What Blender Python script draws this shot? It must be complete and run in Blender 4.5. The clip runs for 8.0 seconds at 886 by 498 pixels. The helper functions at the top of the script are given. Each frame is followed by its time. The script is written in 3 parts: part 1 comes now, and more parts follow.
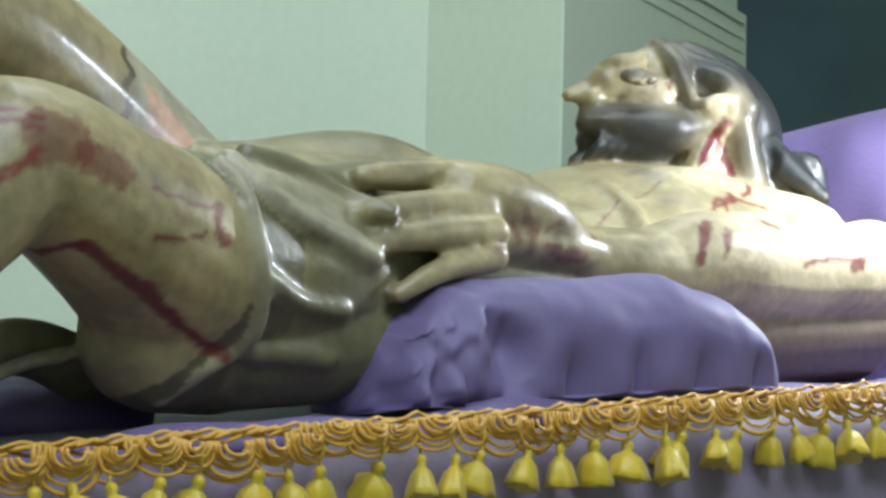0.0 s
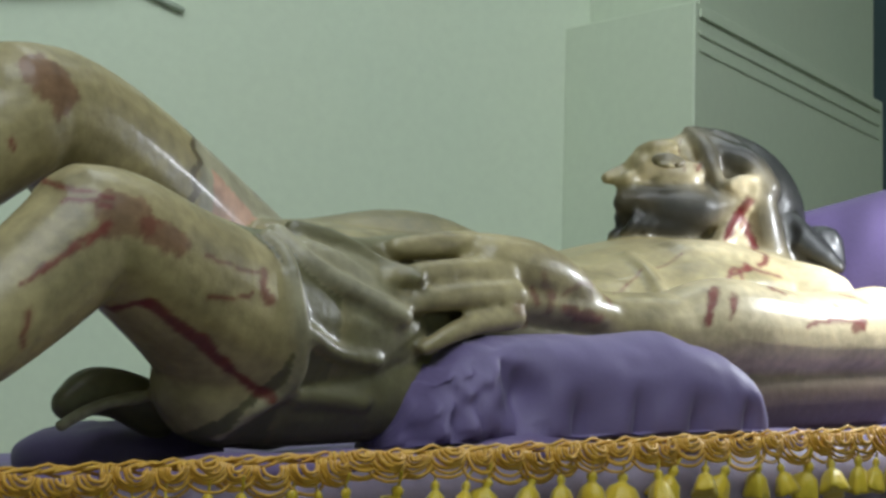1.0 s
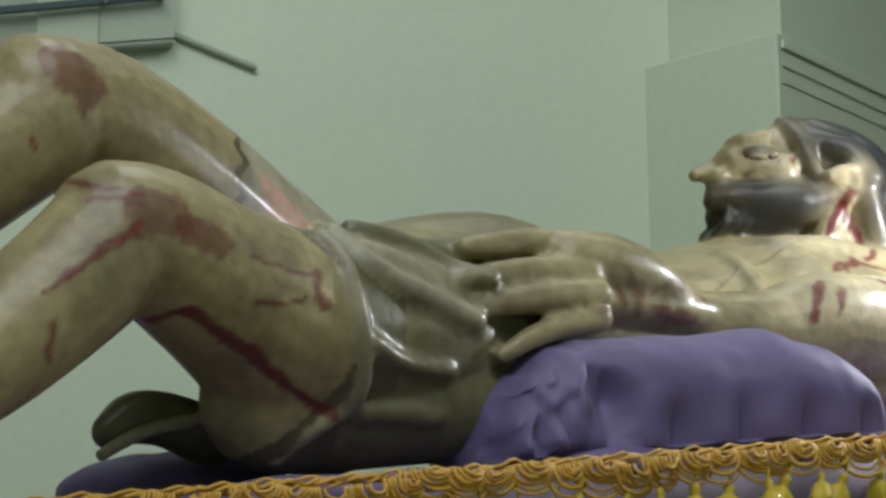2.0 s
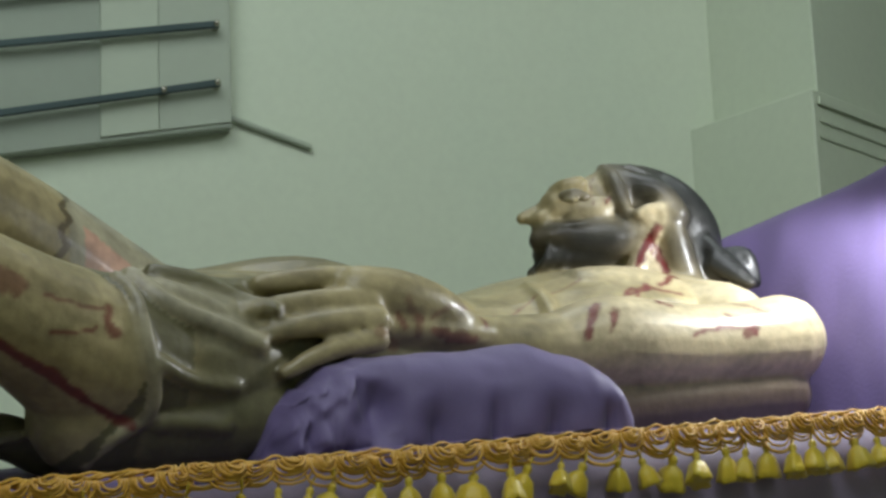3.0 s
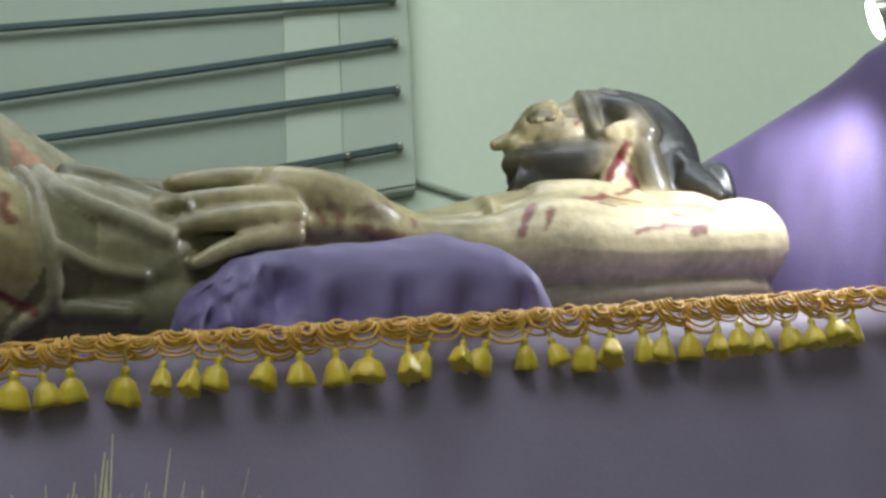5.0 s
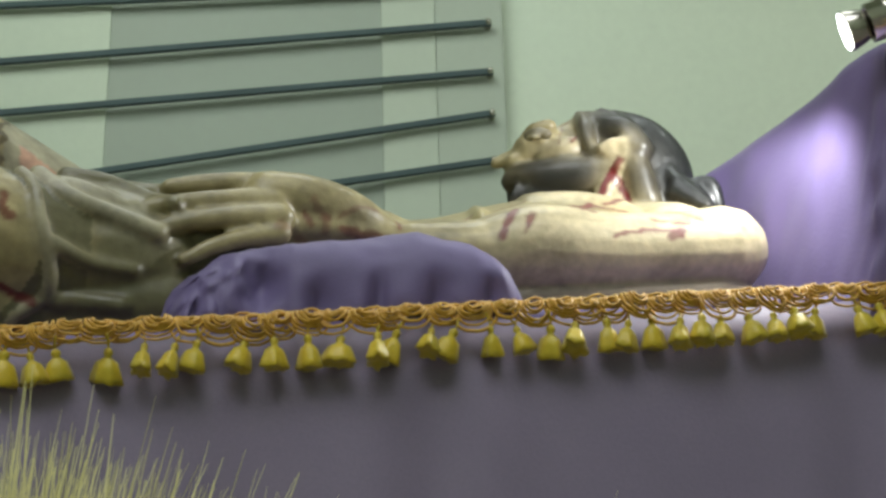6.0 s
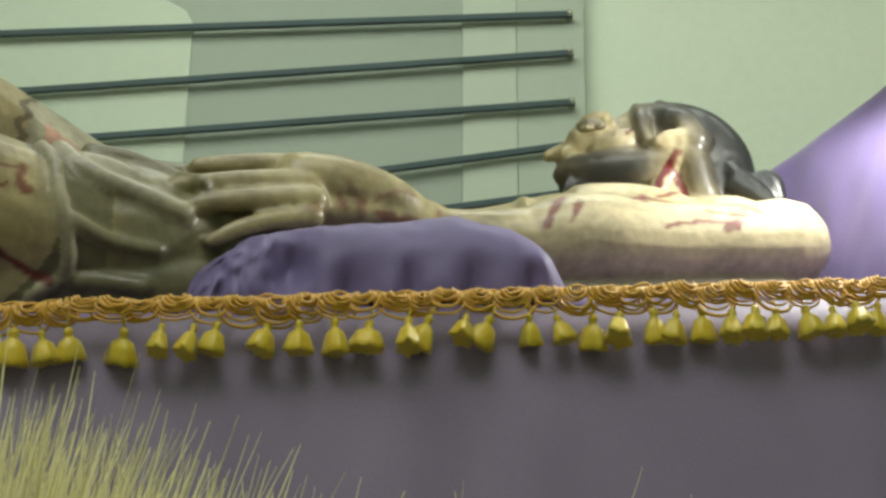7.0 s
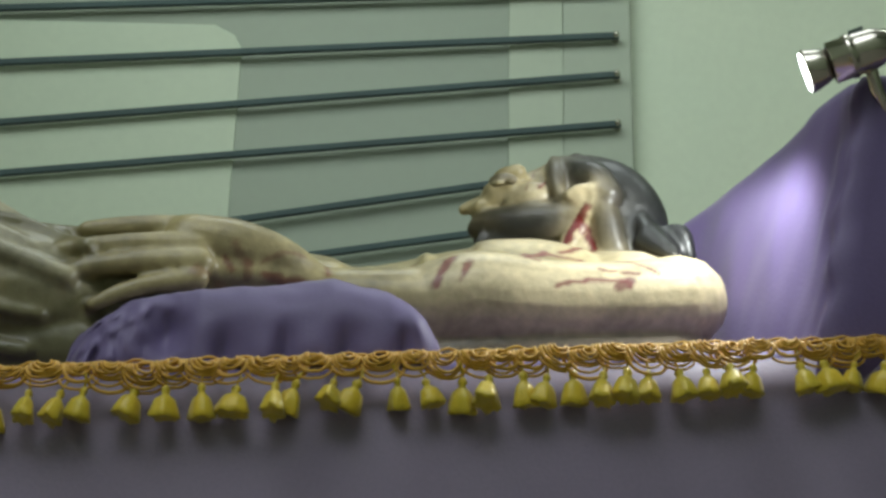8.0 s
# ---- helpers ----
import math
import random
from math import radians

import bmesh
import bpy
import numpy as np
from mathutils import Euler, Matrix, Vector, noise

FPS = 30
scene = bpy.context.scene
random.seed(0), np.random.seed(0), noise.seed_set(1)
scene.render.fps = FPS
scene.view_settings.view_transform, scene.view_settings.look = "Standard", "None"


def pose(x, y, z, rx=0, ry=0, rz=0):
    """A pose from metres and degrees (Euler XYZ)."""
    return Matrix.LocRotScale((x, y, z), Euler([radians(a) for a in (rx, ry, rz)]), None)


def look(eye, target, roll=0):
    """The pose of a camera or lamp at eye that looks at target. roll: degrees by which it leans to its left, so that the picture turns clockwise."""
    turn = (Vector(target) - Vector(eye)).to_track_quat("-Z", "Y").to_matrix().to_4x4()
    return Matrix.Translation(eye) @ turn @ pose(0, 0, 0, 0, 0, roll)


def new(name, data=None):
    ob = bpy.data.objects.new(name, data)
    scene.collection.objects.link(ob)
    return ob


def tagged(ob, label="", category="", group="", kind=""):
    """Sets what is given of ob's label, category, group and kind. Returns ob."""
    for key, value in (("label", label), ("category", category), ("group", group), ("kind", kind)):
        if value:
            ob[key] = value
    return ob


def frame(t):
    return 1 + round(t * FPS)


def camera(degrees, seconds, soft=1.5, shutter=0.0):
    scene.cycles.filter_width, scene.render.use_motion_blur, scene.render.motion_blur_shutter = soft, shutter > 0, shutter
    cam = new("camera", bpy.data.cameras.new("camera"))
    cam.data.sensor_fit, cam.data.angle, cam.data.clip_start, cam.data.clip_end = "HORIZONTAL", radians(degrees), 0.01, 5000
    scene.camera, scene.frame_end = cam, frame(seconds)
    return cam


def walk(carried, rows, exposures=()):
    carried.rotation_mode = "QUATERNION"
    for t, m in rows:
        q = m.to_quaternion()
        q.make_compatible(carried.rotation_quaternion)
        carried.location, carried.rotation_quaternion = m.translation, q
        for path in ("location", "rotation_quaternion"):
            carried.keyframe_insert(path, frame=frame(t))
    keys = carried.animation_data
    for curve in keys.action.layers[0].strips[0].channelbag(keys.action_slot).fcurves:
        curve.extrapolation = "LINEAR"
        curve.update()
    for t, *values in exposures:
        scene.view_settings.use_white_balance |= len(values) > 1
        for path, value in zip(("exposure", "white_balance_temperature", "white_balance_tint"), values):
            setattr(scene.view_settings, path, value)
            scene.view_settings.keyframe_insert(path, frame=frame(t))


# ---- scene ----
cam = camera(25.0, 8.0, soft=3.0)
PATH = [
    (0, (-1.05, -0.956, 0.936), (0.215, 0.582, 1.12), 1.4),
    (0.5, (-1.073, -1.131, 0.937), (0.111, 0.467, 1.152), 1.8),
    (1, (-1.1, -1.197, 0.894), (0.024, 0.435, 1.164), 1.6),
    (1.2, (-1.078, -1.154, 0.877), (0.018, 0.493, 1.168), 0.7),
    (2.4, (-0.951, -1.074, 0.859), (0.021, 0.628, 1.256), -2.9),
    (2.5, (-0.932, -1.126, 0.85), (0.019, 0.584, 1.266), -3.5),
    (3, (-0.889, -1.432, 0.781), (0.035, 0.294, 1.191), -2.4),
    (3.5, (-0.86, -1.431, 0.726), (0.024, 0.312, 1.151), -2.3),
    (4, (-0.851, -1.466, 0.621), (-0.014, 0.288, 1.095), -3.9),
    (4.5, (-0.75, -1.434, 0.602), (0.043, 0.332, 1.106), -3.3),
    (4.7, (-0.678, -1.453, 0.6), (0.065, 0.332, 1.112), -3.3),
    (5.8, (-0.506, -1.701, 0.482), (0.04, 0.128, 1.079), -1.5),
    (6, (-0.487, -1.632, 0.465), (0.047, 0.193, 1.087), -1.9),
    (6.5, (-0.472, -1.525, 0.438), (0.039, 0.293, 1.095), 0.2),
    (7, (-0.415, -1.541, 0.443), (0.028, 0.292, 1.11), -0.2),
    (7.5, (-0.287, -1.602, 0.466), (0.059, 0.251, 1.134), -0.4),
    (8, (-0.233, -1.61, 0.482), (0.113, 0.24, 1.158), 0.6),
]
walk(cam, [(t, look(eye, target, roll)) for t, eye, target, roll in PATH],
     [(0, 0.75, 5950, 9), (0.5, 0.42, 6150, 9), (1, 0.2, 6250, 10), (2.5, -0.02, 6500, 10), (3, -0.1, 6450, 10), (3.5, 0.0, 6450, 10), (4, 0.3, 6450, 11),
      (4.5, 0.35, 6300, 11), (6, 0.24, 6700, 8), (6.5, 0.42, 7150, 5), (7, 0.38, 7150, 5), (7.5, 0.1, 6900, 8), (8, -0.04, 6600, 5)])

# ---------------------------------------------------------------- light
world = bpy.data.worlds.new("world")
scene.world = world
world.use_nodes = True
world.node_tree.nodes["Background"].inputs[0].default_value = (0.75, 0.85, 0.7, 1)
world.node_tree.nodes["Background"].inputs[1].default_value = 0.02


def lamp(name, kind, m, energy, color, size=0.1, spot=60, blend=0.5):
    data = bpy.data.lights.new(name, kind)
    data.energy, data.color = energy, color
    if kind == "AREA":
        data.shape, data.size = "DISK", size
    else:
        data.shadow_soft_size = size
    if kind == "SPOT":
        data.spot_size, data.spot_blend = radians(spot), blend
    ob = new(name, data)
    ob.matrix_world = m
    return ob


# unseen fills added under the ceiling, and the bier's two small spot lamps
lamp("hall_fill", "AREA", look((0.5, 1.0, 5.2), (0.4, 1.0, 0)), 36, (0.92, 1.0, 1.03), 2.0)
lamp("hall_fill", "AREA", look((-0.2, 3.3, 5.2), (0.9, 6.0, 3.2)), 62, (0.91, 1.0, 1.01), 2.4)
lamp("hall_fill", "AREA", look((-1.0, -1.9, 5.2), (-0.1, -0.1, 0.7)), 190, (0.95, 1.0, 1.06), 4.6)
# this fill is added to brighten the pier's right face
lamp("hall_fill", "AREA", look((2.6, 0.6, 5.2), (4.6, 4.2, 2.6)), 70, (0.92, 1.0, 1.02), 1.8)
lamp("spot_glow", "SPOT", look((0.380, 0.006, 1.262), (0.215, 0.21, 1.03)), 5.6, (0.95, 0.98, 1.0), 0.02, 124, 0.45)
lamp("back_glow", "SPOT", look((-0.02, 0.50, 1.09), (-0.25, 0.25, 1.35)), 3.2, (0.85, 0.95, 1.0), 0.02, 84, 0.6)


# ---------------------------------------------------------------- materials
def material(name, color, rough=0.6, metal=0.0, vary=0.15, scale=6.0, fine=60.0, bump=0.2, depth=0.002, tint=None,
             sheen=0.0, coat=0.0, attribute="", wave=None):
    """Two scales of colour noise and a bump over a base colour, which an attribute may bring."""
    m = bpy.data.materials.new(name)
    m.use_nodes = True
    nt = m.node_tree
    n, l = nt.nodes, nt.links
    b = n["Principled BSDF"]
    co = n.new("ShaderNodeTexCoord")
    big, small = n.new("ShaderNodeTexNoise"), n.new("ShaderNodeTexNoise")
    big.inputs["Scale"].default_value, small.inputs["Scale"].default_value = scale, fine
    big.inputs["Detail"].default_value, small.inputs["Detail"].default_value = 4, 6
    for t in (big, small):
        l.new(co.outputs["Object"], t.inputs["Vector"])
    if attribute:
        src = n.new("ShaderNodeVertexColor")
        src.layer_name = attribute
        base = src.outputs["Color"]
    else:
        src = n.new("ShaderNodeMix")
        src.data_type = "RGBA"
        src.inputs["A"].default_value = (*color, 1)
        src.inputs["B"].default_value = (*(tint or [c * 0.7 for c in color]), 1)
        ramp = n.new("ShaderNodeMapRange")
        ramp.inputs[1].default_value, ramp.inputs[2].default_value = 0.35, 0.7
        l.new(big.outputs["Fac"], ramp.inputs[0])
        l.new(ramp.outputs[0], src.inputs["Factor"])
        base = src.outputs["Result"]
    hsv = n.new("ShaderNodeHueSaturation")
    val = n.new("ShaderNodeMapRange")
    val.inputs[1].default_value, val.inputs[2].default_value = 0.25, 0.75
    val.inputs[3].default_value, val.inputs[4].default_value = 1 - vary, 1 + vary
    mixn = n.new("ShaderNodeMath")
    mixn.operation = "MULTIPLY_ADD"
    mixn.inputs[1].default_value = 0.5
    half = n.new("ShaderNodeMath")
    half.operation = "MULTIPLY"
    half.inputs[1].default_value = 0.5
    l.new(big.outputs["Fac"], half.inputs[0])
    l.new(small.outputs["Fac"], mixn.inputs[0])
    l.new(half.outputs[0], mixn.inputs[2])
    l.new(mixn.outputs[0], val.inputs[0])
    l.new(val.outputs[0], hsv.inputs["Value"])
    l.new(base, hsv.inputs["Color"])
    l.new(hsv.outputs[0], b.inputs["Base Color"])
    r = n.new("ShaderNodeMapRange")
    r.inputs[3].default_value, r.inputs[4].default_value = max(0.03, rough - 0.12), min(1, rough + 0.12)
    l.new(small.outputs["Fac"], r.inputs[0])
    l.new(r.outputs[0], b.inputs["Roughness"])
    b.inputs["Metallic"].default_value = metal
    b.inputs["Sheen Weight"].default_value = sheen
    b.inputs["Coat Weight"].default_value = coat
    b.inputs["Coat Roughness"].default_value = 0.18
    if bump:
        bp_ = n.new("ShaderNodeBump")
        bp_.inputs["Strength"].default_value, bp_.inputs["Distance"].default_value = bump, depth
        src_h = small.outputs["Fac"]
        if wave:
            w = n.new("ShaderNodeTexWave")
            w.inputs["Scale"].default_value = wave
            w.inputs["Distortion"].default_value = 3.0
            l.new(co.outputs["Object"], w.inputs["Vector"])
            add = n.new("ShaderNodeMath")
            l.new(w.outputs["Fac"], add.inputs[0])
            l.new(small.outputs["Fac"], add.inputs[1])
            src_h = add.outputs[0]
        l.new(src_h, bp_.inputs["Height"])
        l.new(bp_.outputs[0], b.inputs["Normal"])
    return m


WALL = material("pale_green_plaster", (0.56, 0.62, 0.48), 0.75, vary=0.06, scale=1.2, fine=30, bump=0.15, tint=(0.52, 0.59, 0.46))
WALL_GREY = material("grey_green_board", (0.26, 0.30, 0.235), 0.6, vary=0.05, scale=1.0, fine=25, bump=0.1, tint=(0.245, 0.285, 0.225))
WALL_SHADE = material("greyer_wall_tone", (0.35, 0.395, 0.31), 0.7, vary=0.06, scale=1.2, fine=25, bump=0.1, tint=(0.335, 0.38, 0.30))
LIT_PATCH = material("lit_board_tone", (0.43, 0.49, 0.37), 0.65, vary=0.06, scale=1.1, fine=28, bump=0.1, tint=(0.40, 0.46, 0.35))
STRIP = material("mid_board_tone", (0.385, 0.435, 0.335), 0.65, vary=0.05, scale=1.1, fine=28, bump=0.1, tint=(0.365, 0.415, 0.32))
DARK = material("dark_teal", (0.06, 0.10, 0.11), 0.55, vary=0.1, scale=2, fine=40, bump=0.1)
BAR = material("dark_green_rail", (0.05, 0.08, 0.08), 0.8, vary=0.15, scale=3, fine=50, bump=0.1)
STEEL = material("brushed_nickel", (0.55, 0.52, 0.46), 0.22, metal=1.0, vary=0.06, scale=20, fine=200, bump=0.05, depth=0.0005)
FLOOR = material("stone_floor", (0.30, 0.28, 0.24), 0.5, vary=0.2, scale=3, fine=50, bump=0.2)
PURPLE = material("purple_velvet", (0.125, 0.090, 0.215), 0.62, vary=0.14, scale=9, fine=260, bump=0.35, depth=0.0008, tint=(0.100, 0.072, 0.175), sheen=0.08)
SKIRT = material("purple_drape", (0.240, 0.195, 0.285), 0.6, vary=0.12, scale=5, fine=300, bump=0.3, depth=0.0008, tint=(0.185, 0.150, 0.225), sheen=0.3)
SATIN = material("purple_satin", (0.135, 0.102, 0.235), 0.58, vary=0.10, scale=12, fine=300, bump=0.25, depth=0.0006, tint=(0.112, 0.085, 0.20), sheen=0.15)
GOLD = material("gold_cord", (0.62, 0.37, 0.03), 0.45, vary=0.3, scale=40, fine=500, bump=0.6, depth=0.0008, tint=(0.50, 0.25, 0.02), sheen=0.2)
TASSEL = material("yellow_silk", (0.66, 0.47, 0.022), 0.38, vary=0.22, scale=60, fine=600, bump=0.6, depth=0.0008, tint=(0.46, 0.36, 0.02), sheen=0.2)
STRAW = material("dry_grass", (0.86, 0.80, 0.45), 0.55, vary=0.25, scale=25, fine=90, bump=0.0, tint=(0.70, 0.65, 0.28))
PAINTED = material("varnished_paint", (1, 1, 1), 0.44, vary=0.32, scale=24, fine=110, bump=0.34, depth=0.002, coat=0.20, attribute="paint")
GLOW = bpy.data.materials.new("lit_bulb")
GLOW.use_nodes = True
GLOW.node_tree.nodes["Principled BSDF"].inputs["Emission Color"].default_value = (0.9, 0.97, 1, 1)
GLOW.node_tree.nodes["Principled BSDF"].inputs["Emission Strength"].default_value = 14


# ---------------------------------------------------------------- mesh helpers
def finish(name, bm, mat, parent=None, label="", smooth=True):
    me = bpy.data.meshes.new(name)
    bmesh.ops.recalc_face_normals(bm, faces=bm.faces)
    bm.to_mesh(me)
    bm.free()
    me.materials.append(mat)
    me.polygons.foreach_set("use_smooth", [smooth] * len(me.polygons))
    ob = new(name, me)
    if parent:
        ob.parent = parent
    if label:
        ob["label"] = label
    return ob


def part(name, bm, mat, parent, label="", smooth=True):
    return finish(name, bm, mat, parent, label, smooth)


def thing(name, at, label, category, group="", kind=""):
    ob = new(name)
    ob.empty_display_size = 0.05
    ob.location = at
    return tagged(ob, label, category, group, kind)


def box(bm, lo, hi, m=None, bevel=0.0):
    lo, hi = Vector(lo), Vector(hi)
    g = bmesh.ops.create_cube(bm, size=1, matrix=Matrix.Translation((lo + hi) / 2) @ Matrix.Diagonal((*(hi - lo), 1)))
    if bevel:
        edges = list({e for v in g["verts"] for e in v.link_edges})
        g = bmesh.ops.bevel(bm, geom=edges, offset=bevel, segments=2, affect="EDGES", profile=0.5)
    if m:
        bmesh.ops.transform(bm, matrix=m, verts=g["verts"])


def tube(bm, pts, radii, seg=16, flat=1.0, caps=True, up=(0, 0, 1)):
    """A tube through pts; flat: height of a section against its width."""
    pts = [Vector(p) for p in pts]
    rings = []

    def ring(c, d, r):
        d = d.normalized()
        side = d.cross(Vector(up))
        side = side.normalized() if side.length > 1e-4 else Vector((1, 0, 0))
        top = side.cross(d)
        return [bm.verts.new(c + side * (math.cos(a) * r) + top * (math.sin(a) * r * flat)) for a in (2 * math.pi * k / seg for k in range(seg))]

    n = len(pts)
    dirs = [(pts[min(i + 1, n - 1)] - pts[max(i - 1, 0)]) for i in range(n)]
    if caps:
        for a in (80, 55, 28):
            rings.append(ring(pts[0] - dirs[0].normalized() * radii[0] * math.sin(radians(a)) * min(flat, 1), dirs[0], radii[0] * math.cos(radians(a))))
    for p, d, r in zip(pts, dirs, radii):
        rings.append(ring(p, d, r))
    if caps:
        for a in (28, 55, 80):
            rings.append(ring(pts[-1] + dirs[-1].normalized() * radii[-1] * math.sin(radians(a)) * min(flat, 1), dirs[-1], radii[-1] * math.cos(radians(a))))
    for a, b in zip(rings, rings[1:]):
        for k in range(seg):
            bm.faces.new((a[k], a[(k + 1) % seg], b[(k + 1) % seg], b[k]))
    bm.faces.new(rings[0][::-1])
    bm.faces.new(rings[-1])


def spline(pts, steps=6):
    """A Catmull-Rom curve through rows of numbers."""
    p = [np.array(q, float) for q in pts]
    p = [2 * p[0] - p[1], *p, 2 * p[-1] - p[-2]]
    out = []
    for a, b, c, d in zip(p, p[1:], p[2:], p[3:]):
        for k in range(steps):
            t = k / steps
            out.append(0.5 * (2 * b + (c - a) * t + (2 * a - 5 * b + 4 * c - d) * t * t + (3 * b - a - 3 * c + d) * t ** 3))
    return [*out, p[-2]]


def turned(bm, profile, seg=16, m=None):
    """A solid of revolution about z from rows of (radius, height)."""
    rings = [[bm.verts.new((r * math.cos(2 * math.pi * k / seg), r * math.sin(2 * math.pi * k / seg), z)) for k in range(seg)] for r, z in profile]
    for a, b in zip(rings, rings[1:]):
        for k in range(seg):
            bm.faces.new((a[k], a[(k + 1) % seg], b[(k + 1) % seg], b[k]))
    bm.faces.new(rings[0][::-1])
    bm.faces.new(rings[-1])
    if m:
        bmesh.ops.transform(bm, matrix=m, verts=[v for r in rings for v in r])


# ---------------------------------------------------------------- the hall
A = Vector((1.685, 5.062, 0))
U = Vector((0.9729, -0.2314, 0)).normalized()
N = Vector((U.y, -U.x, 0))
CEIL = 5.4
WM = Matrix(((U.x, N.x, 0, A.x), (U.y, N.y, 0, A.y), (0, 0, 1, 0), (0, 0, 0, 1)))   # wall frame: s, out of the wall, z


def wall(name, lo, hi, m=None, mat=WALL, label="pale green plaster wall of the hall", bevel=0.0, cat="wall"):
    bm = bmesh.new()
    box(bm, lo, hi, m, bevel)
    return tagged(finish(name, bm, mat, smooth=False), label, cat, kind="structure")


def slab(name, outline, lo, hi, mat, label, cat, flat=False):
    """A prism in the wall frame: its outline in (s, z) between two depths, or, if flat, in (s, out) between two heights."""
    bm = bmesh.new()
    rows = [[bm.verts.new(WM @ (Vector((p, q, h)) if flat else Vector((p, h, q)))) for p, q in outline] for h in (lo, hi)]
    n = len(outline)
    for k in range(n):
        bm.faces.new((rows[0][k], rows[0][(k + 1) % n], rows[1][(k + 1) % n], rows[1][k]))
    bm.faces.new(rows[0][::-1])
    bm.faces.new(rows[1])
    bmesh.ops.bevel(bm, geom=bm.edges[:], offset=min(0.006, (hi - lo) / 4), segments=1, affect="EDGES")
    return tagged(finish(name, bm, mat, smooth=False), label, cat, kind="structure")


wall("floor", (-9, -9, -0.2), (14, 16, 0), mat=FLOOR, label="worn grey stone floor of the hall", cat="floor")
wall("ceiling", (-9, -9, CEIL), (14, 16, CEIL + 0.2), label="pale plaster ceiling of the hall", cat="ceiling")
wall("wall_north", (-9, -0.25, 0), (2.78, 0, CEIL), WM)
# pier standing out of the wall, its block wider below than above
slab("wall_pier", [(1.82, -0.002), (2.06, 0.58), (3.60, -0.55), (3.60, -0.80)], 0, 2.76, WALL, "pale green plaster pier block beside the back wall", "pier", True)
slab("wall_pier_upper", [(1.92, -0.002), (2.12, 0.50), (3.60, -0.62), (3.60, -0.80)], 2.764, CEIL - 0.004, WALL, "pale green upper pier set back above its block", "pier", True)
W2 = WM @ Matrix.Translation((2.06, 0.58, 0)) @ Matrix.Rotation(math.atan2(-1.13, 1.54), 4, "Z")
for z, h, d in ((2.705, 0.03, 0.014), (2.64, 0.016, 0.008), (2.58, 0.012, 0.006)):
    wall("trim_moulding", (0.03, 0.002, z), (1.85, d, z + h), W2, WALL, "thin plaster moulding across the pier", 0.003, "moulding")
# dark teal sheet across the opening beyond the pier
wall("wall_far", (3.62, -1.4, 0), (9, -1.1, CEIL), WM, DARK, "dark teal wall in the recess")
wall("wall_south", (-9, -4.2, 0), (14, -4.0, CEIL))
wall("wall_west", (-5.2, -9, 0), (-5.0, 16, CEIL))
wall("wall_east", (9.0, -9, 0), (9.2, 16, CEIL))

# wall board with its sloping foot, its tone patches and its rails
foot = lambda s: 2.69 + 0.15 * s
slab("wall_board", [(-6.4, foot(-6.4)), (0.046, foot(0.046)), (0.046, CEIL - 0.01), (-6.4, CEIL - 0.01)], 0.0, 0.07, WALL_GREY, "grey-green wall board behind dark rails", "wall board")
# pale patch: light on the board, put into a thin slab's colour
slab("wall_patch", [(-6.38, foot(-6.38) + 0.02), (-1.47, foot(-1.47) + 0.02), (-1.43, 3.76), (-1.46, 3.82), (-1.54, 3.865), (-6.38, 4.05)], 0.072, 0.080, LIT_PATCH, "patch of light painted on the wall board, with a rounded corner", "panel")
# two slabs in tones between the board's and the pale patch's
slab("wall_patch", [(-0.42, foot(-0.42) + 0.02), (-0.215, foot(-0.215) + 0.02), (-0.205, CEIL - 0.02), (-0.405, CEIL - 0.02)], 0.072, 0.080, STRIP, "pale upright strip on the wall board", "panel")
slab("wall_patch", [(-0.213, foot(-0.213) + 0.02), (0.044, foot(0.044) + 0.02), (0.044, CEIL - 0.02), (-0.203, CEIL - 0.02)], 0.072, 0.078, WALL_SHADE, "greyish patch at the end of the wall board", "panel")
# grey strip drawn along the crease between the wall surfaces
slab("trim_crease", [(0.05, 2.735), (0.34, 2.635), (0.345, 2.655), (0.05, 2.757)], 0.002, 0.03, WALL_SHADE, "thin grey strip along the wall crease beside the board", "ledge")
for z, rise in ((2.849, 0.177), (3.067, 0.136), (3.254, 0.143), (3.422, 0.077), (3.622, 0.074), (3.782, 0.036), (3.975, 0.02)):
    rail = tagged(thing("wall_rail", (0, 0, 0), "", ""), "dark green metal rail across the wall board", "rail", "rails on the wall board")
    RM = WM @ Matrix.Translation((0, 0.115, z)) @ Matrix.Rotation(-math.atan(rise), 4, "Y")
    bm = bmesh.new()
    box(bm, (-5.0, -0.012, -0.0125), (0.0, 0.012, 0.0125), RM, 0.004)
    part("bar", bm, BAR, rail, smooth=False)
    for s in (-0.012, -2.9) if rise < 0.17 else (-0.012, -0.205, -2.9):
        bm = bmesh.new()
        tube(bm, [RM @ Vector((s, -0.045, 0)), RM @ Vector((s, 0.016, 0))], [0.014, 0.012], 10)
        part("end_pin", bm, STEEL, rail, "small metal pin")

# ---------------------------------------------------------------- the bier
TILT = 0.0835
Z0 = 0.967


def edge_z(x):
    return Z0 + TILT * x


def edge_y(x):
    return 0.006 - 0.060 * x




def seat_z(x):
    return 0.974 + 0.055 * x


def grid(bm, fn, nu, nv):
    vs = [[bm.verts.new(fn(i / nu, j / nv)) for j in range(nv + 1)] for i in range(nu + 1)]
    for i in range(nu):
        for j in range(nv):
            bm.faces.new((vs[i][j], vs[i + 1][j], vs[i + 1][j + 1], vs[i][j + 1]))
    return vs


bier = thing("bier", (0, 0.4, 0), "bier draped in purple velvet with a gold fringe", "bier")
bier_shift = Matrix.Translation((0, -0.4, 0))
bm = bmesh.new()


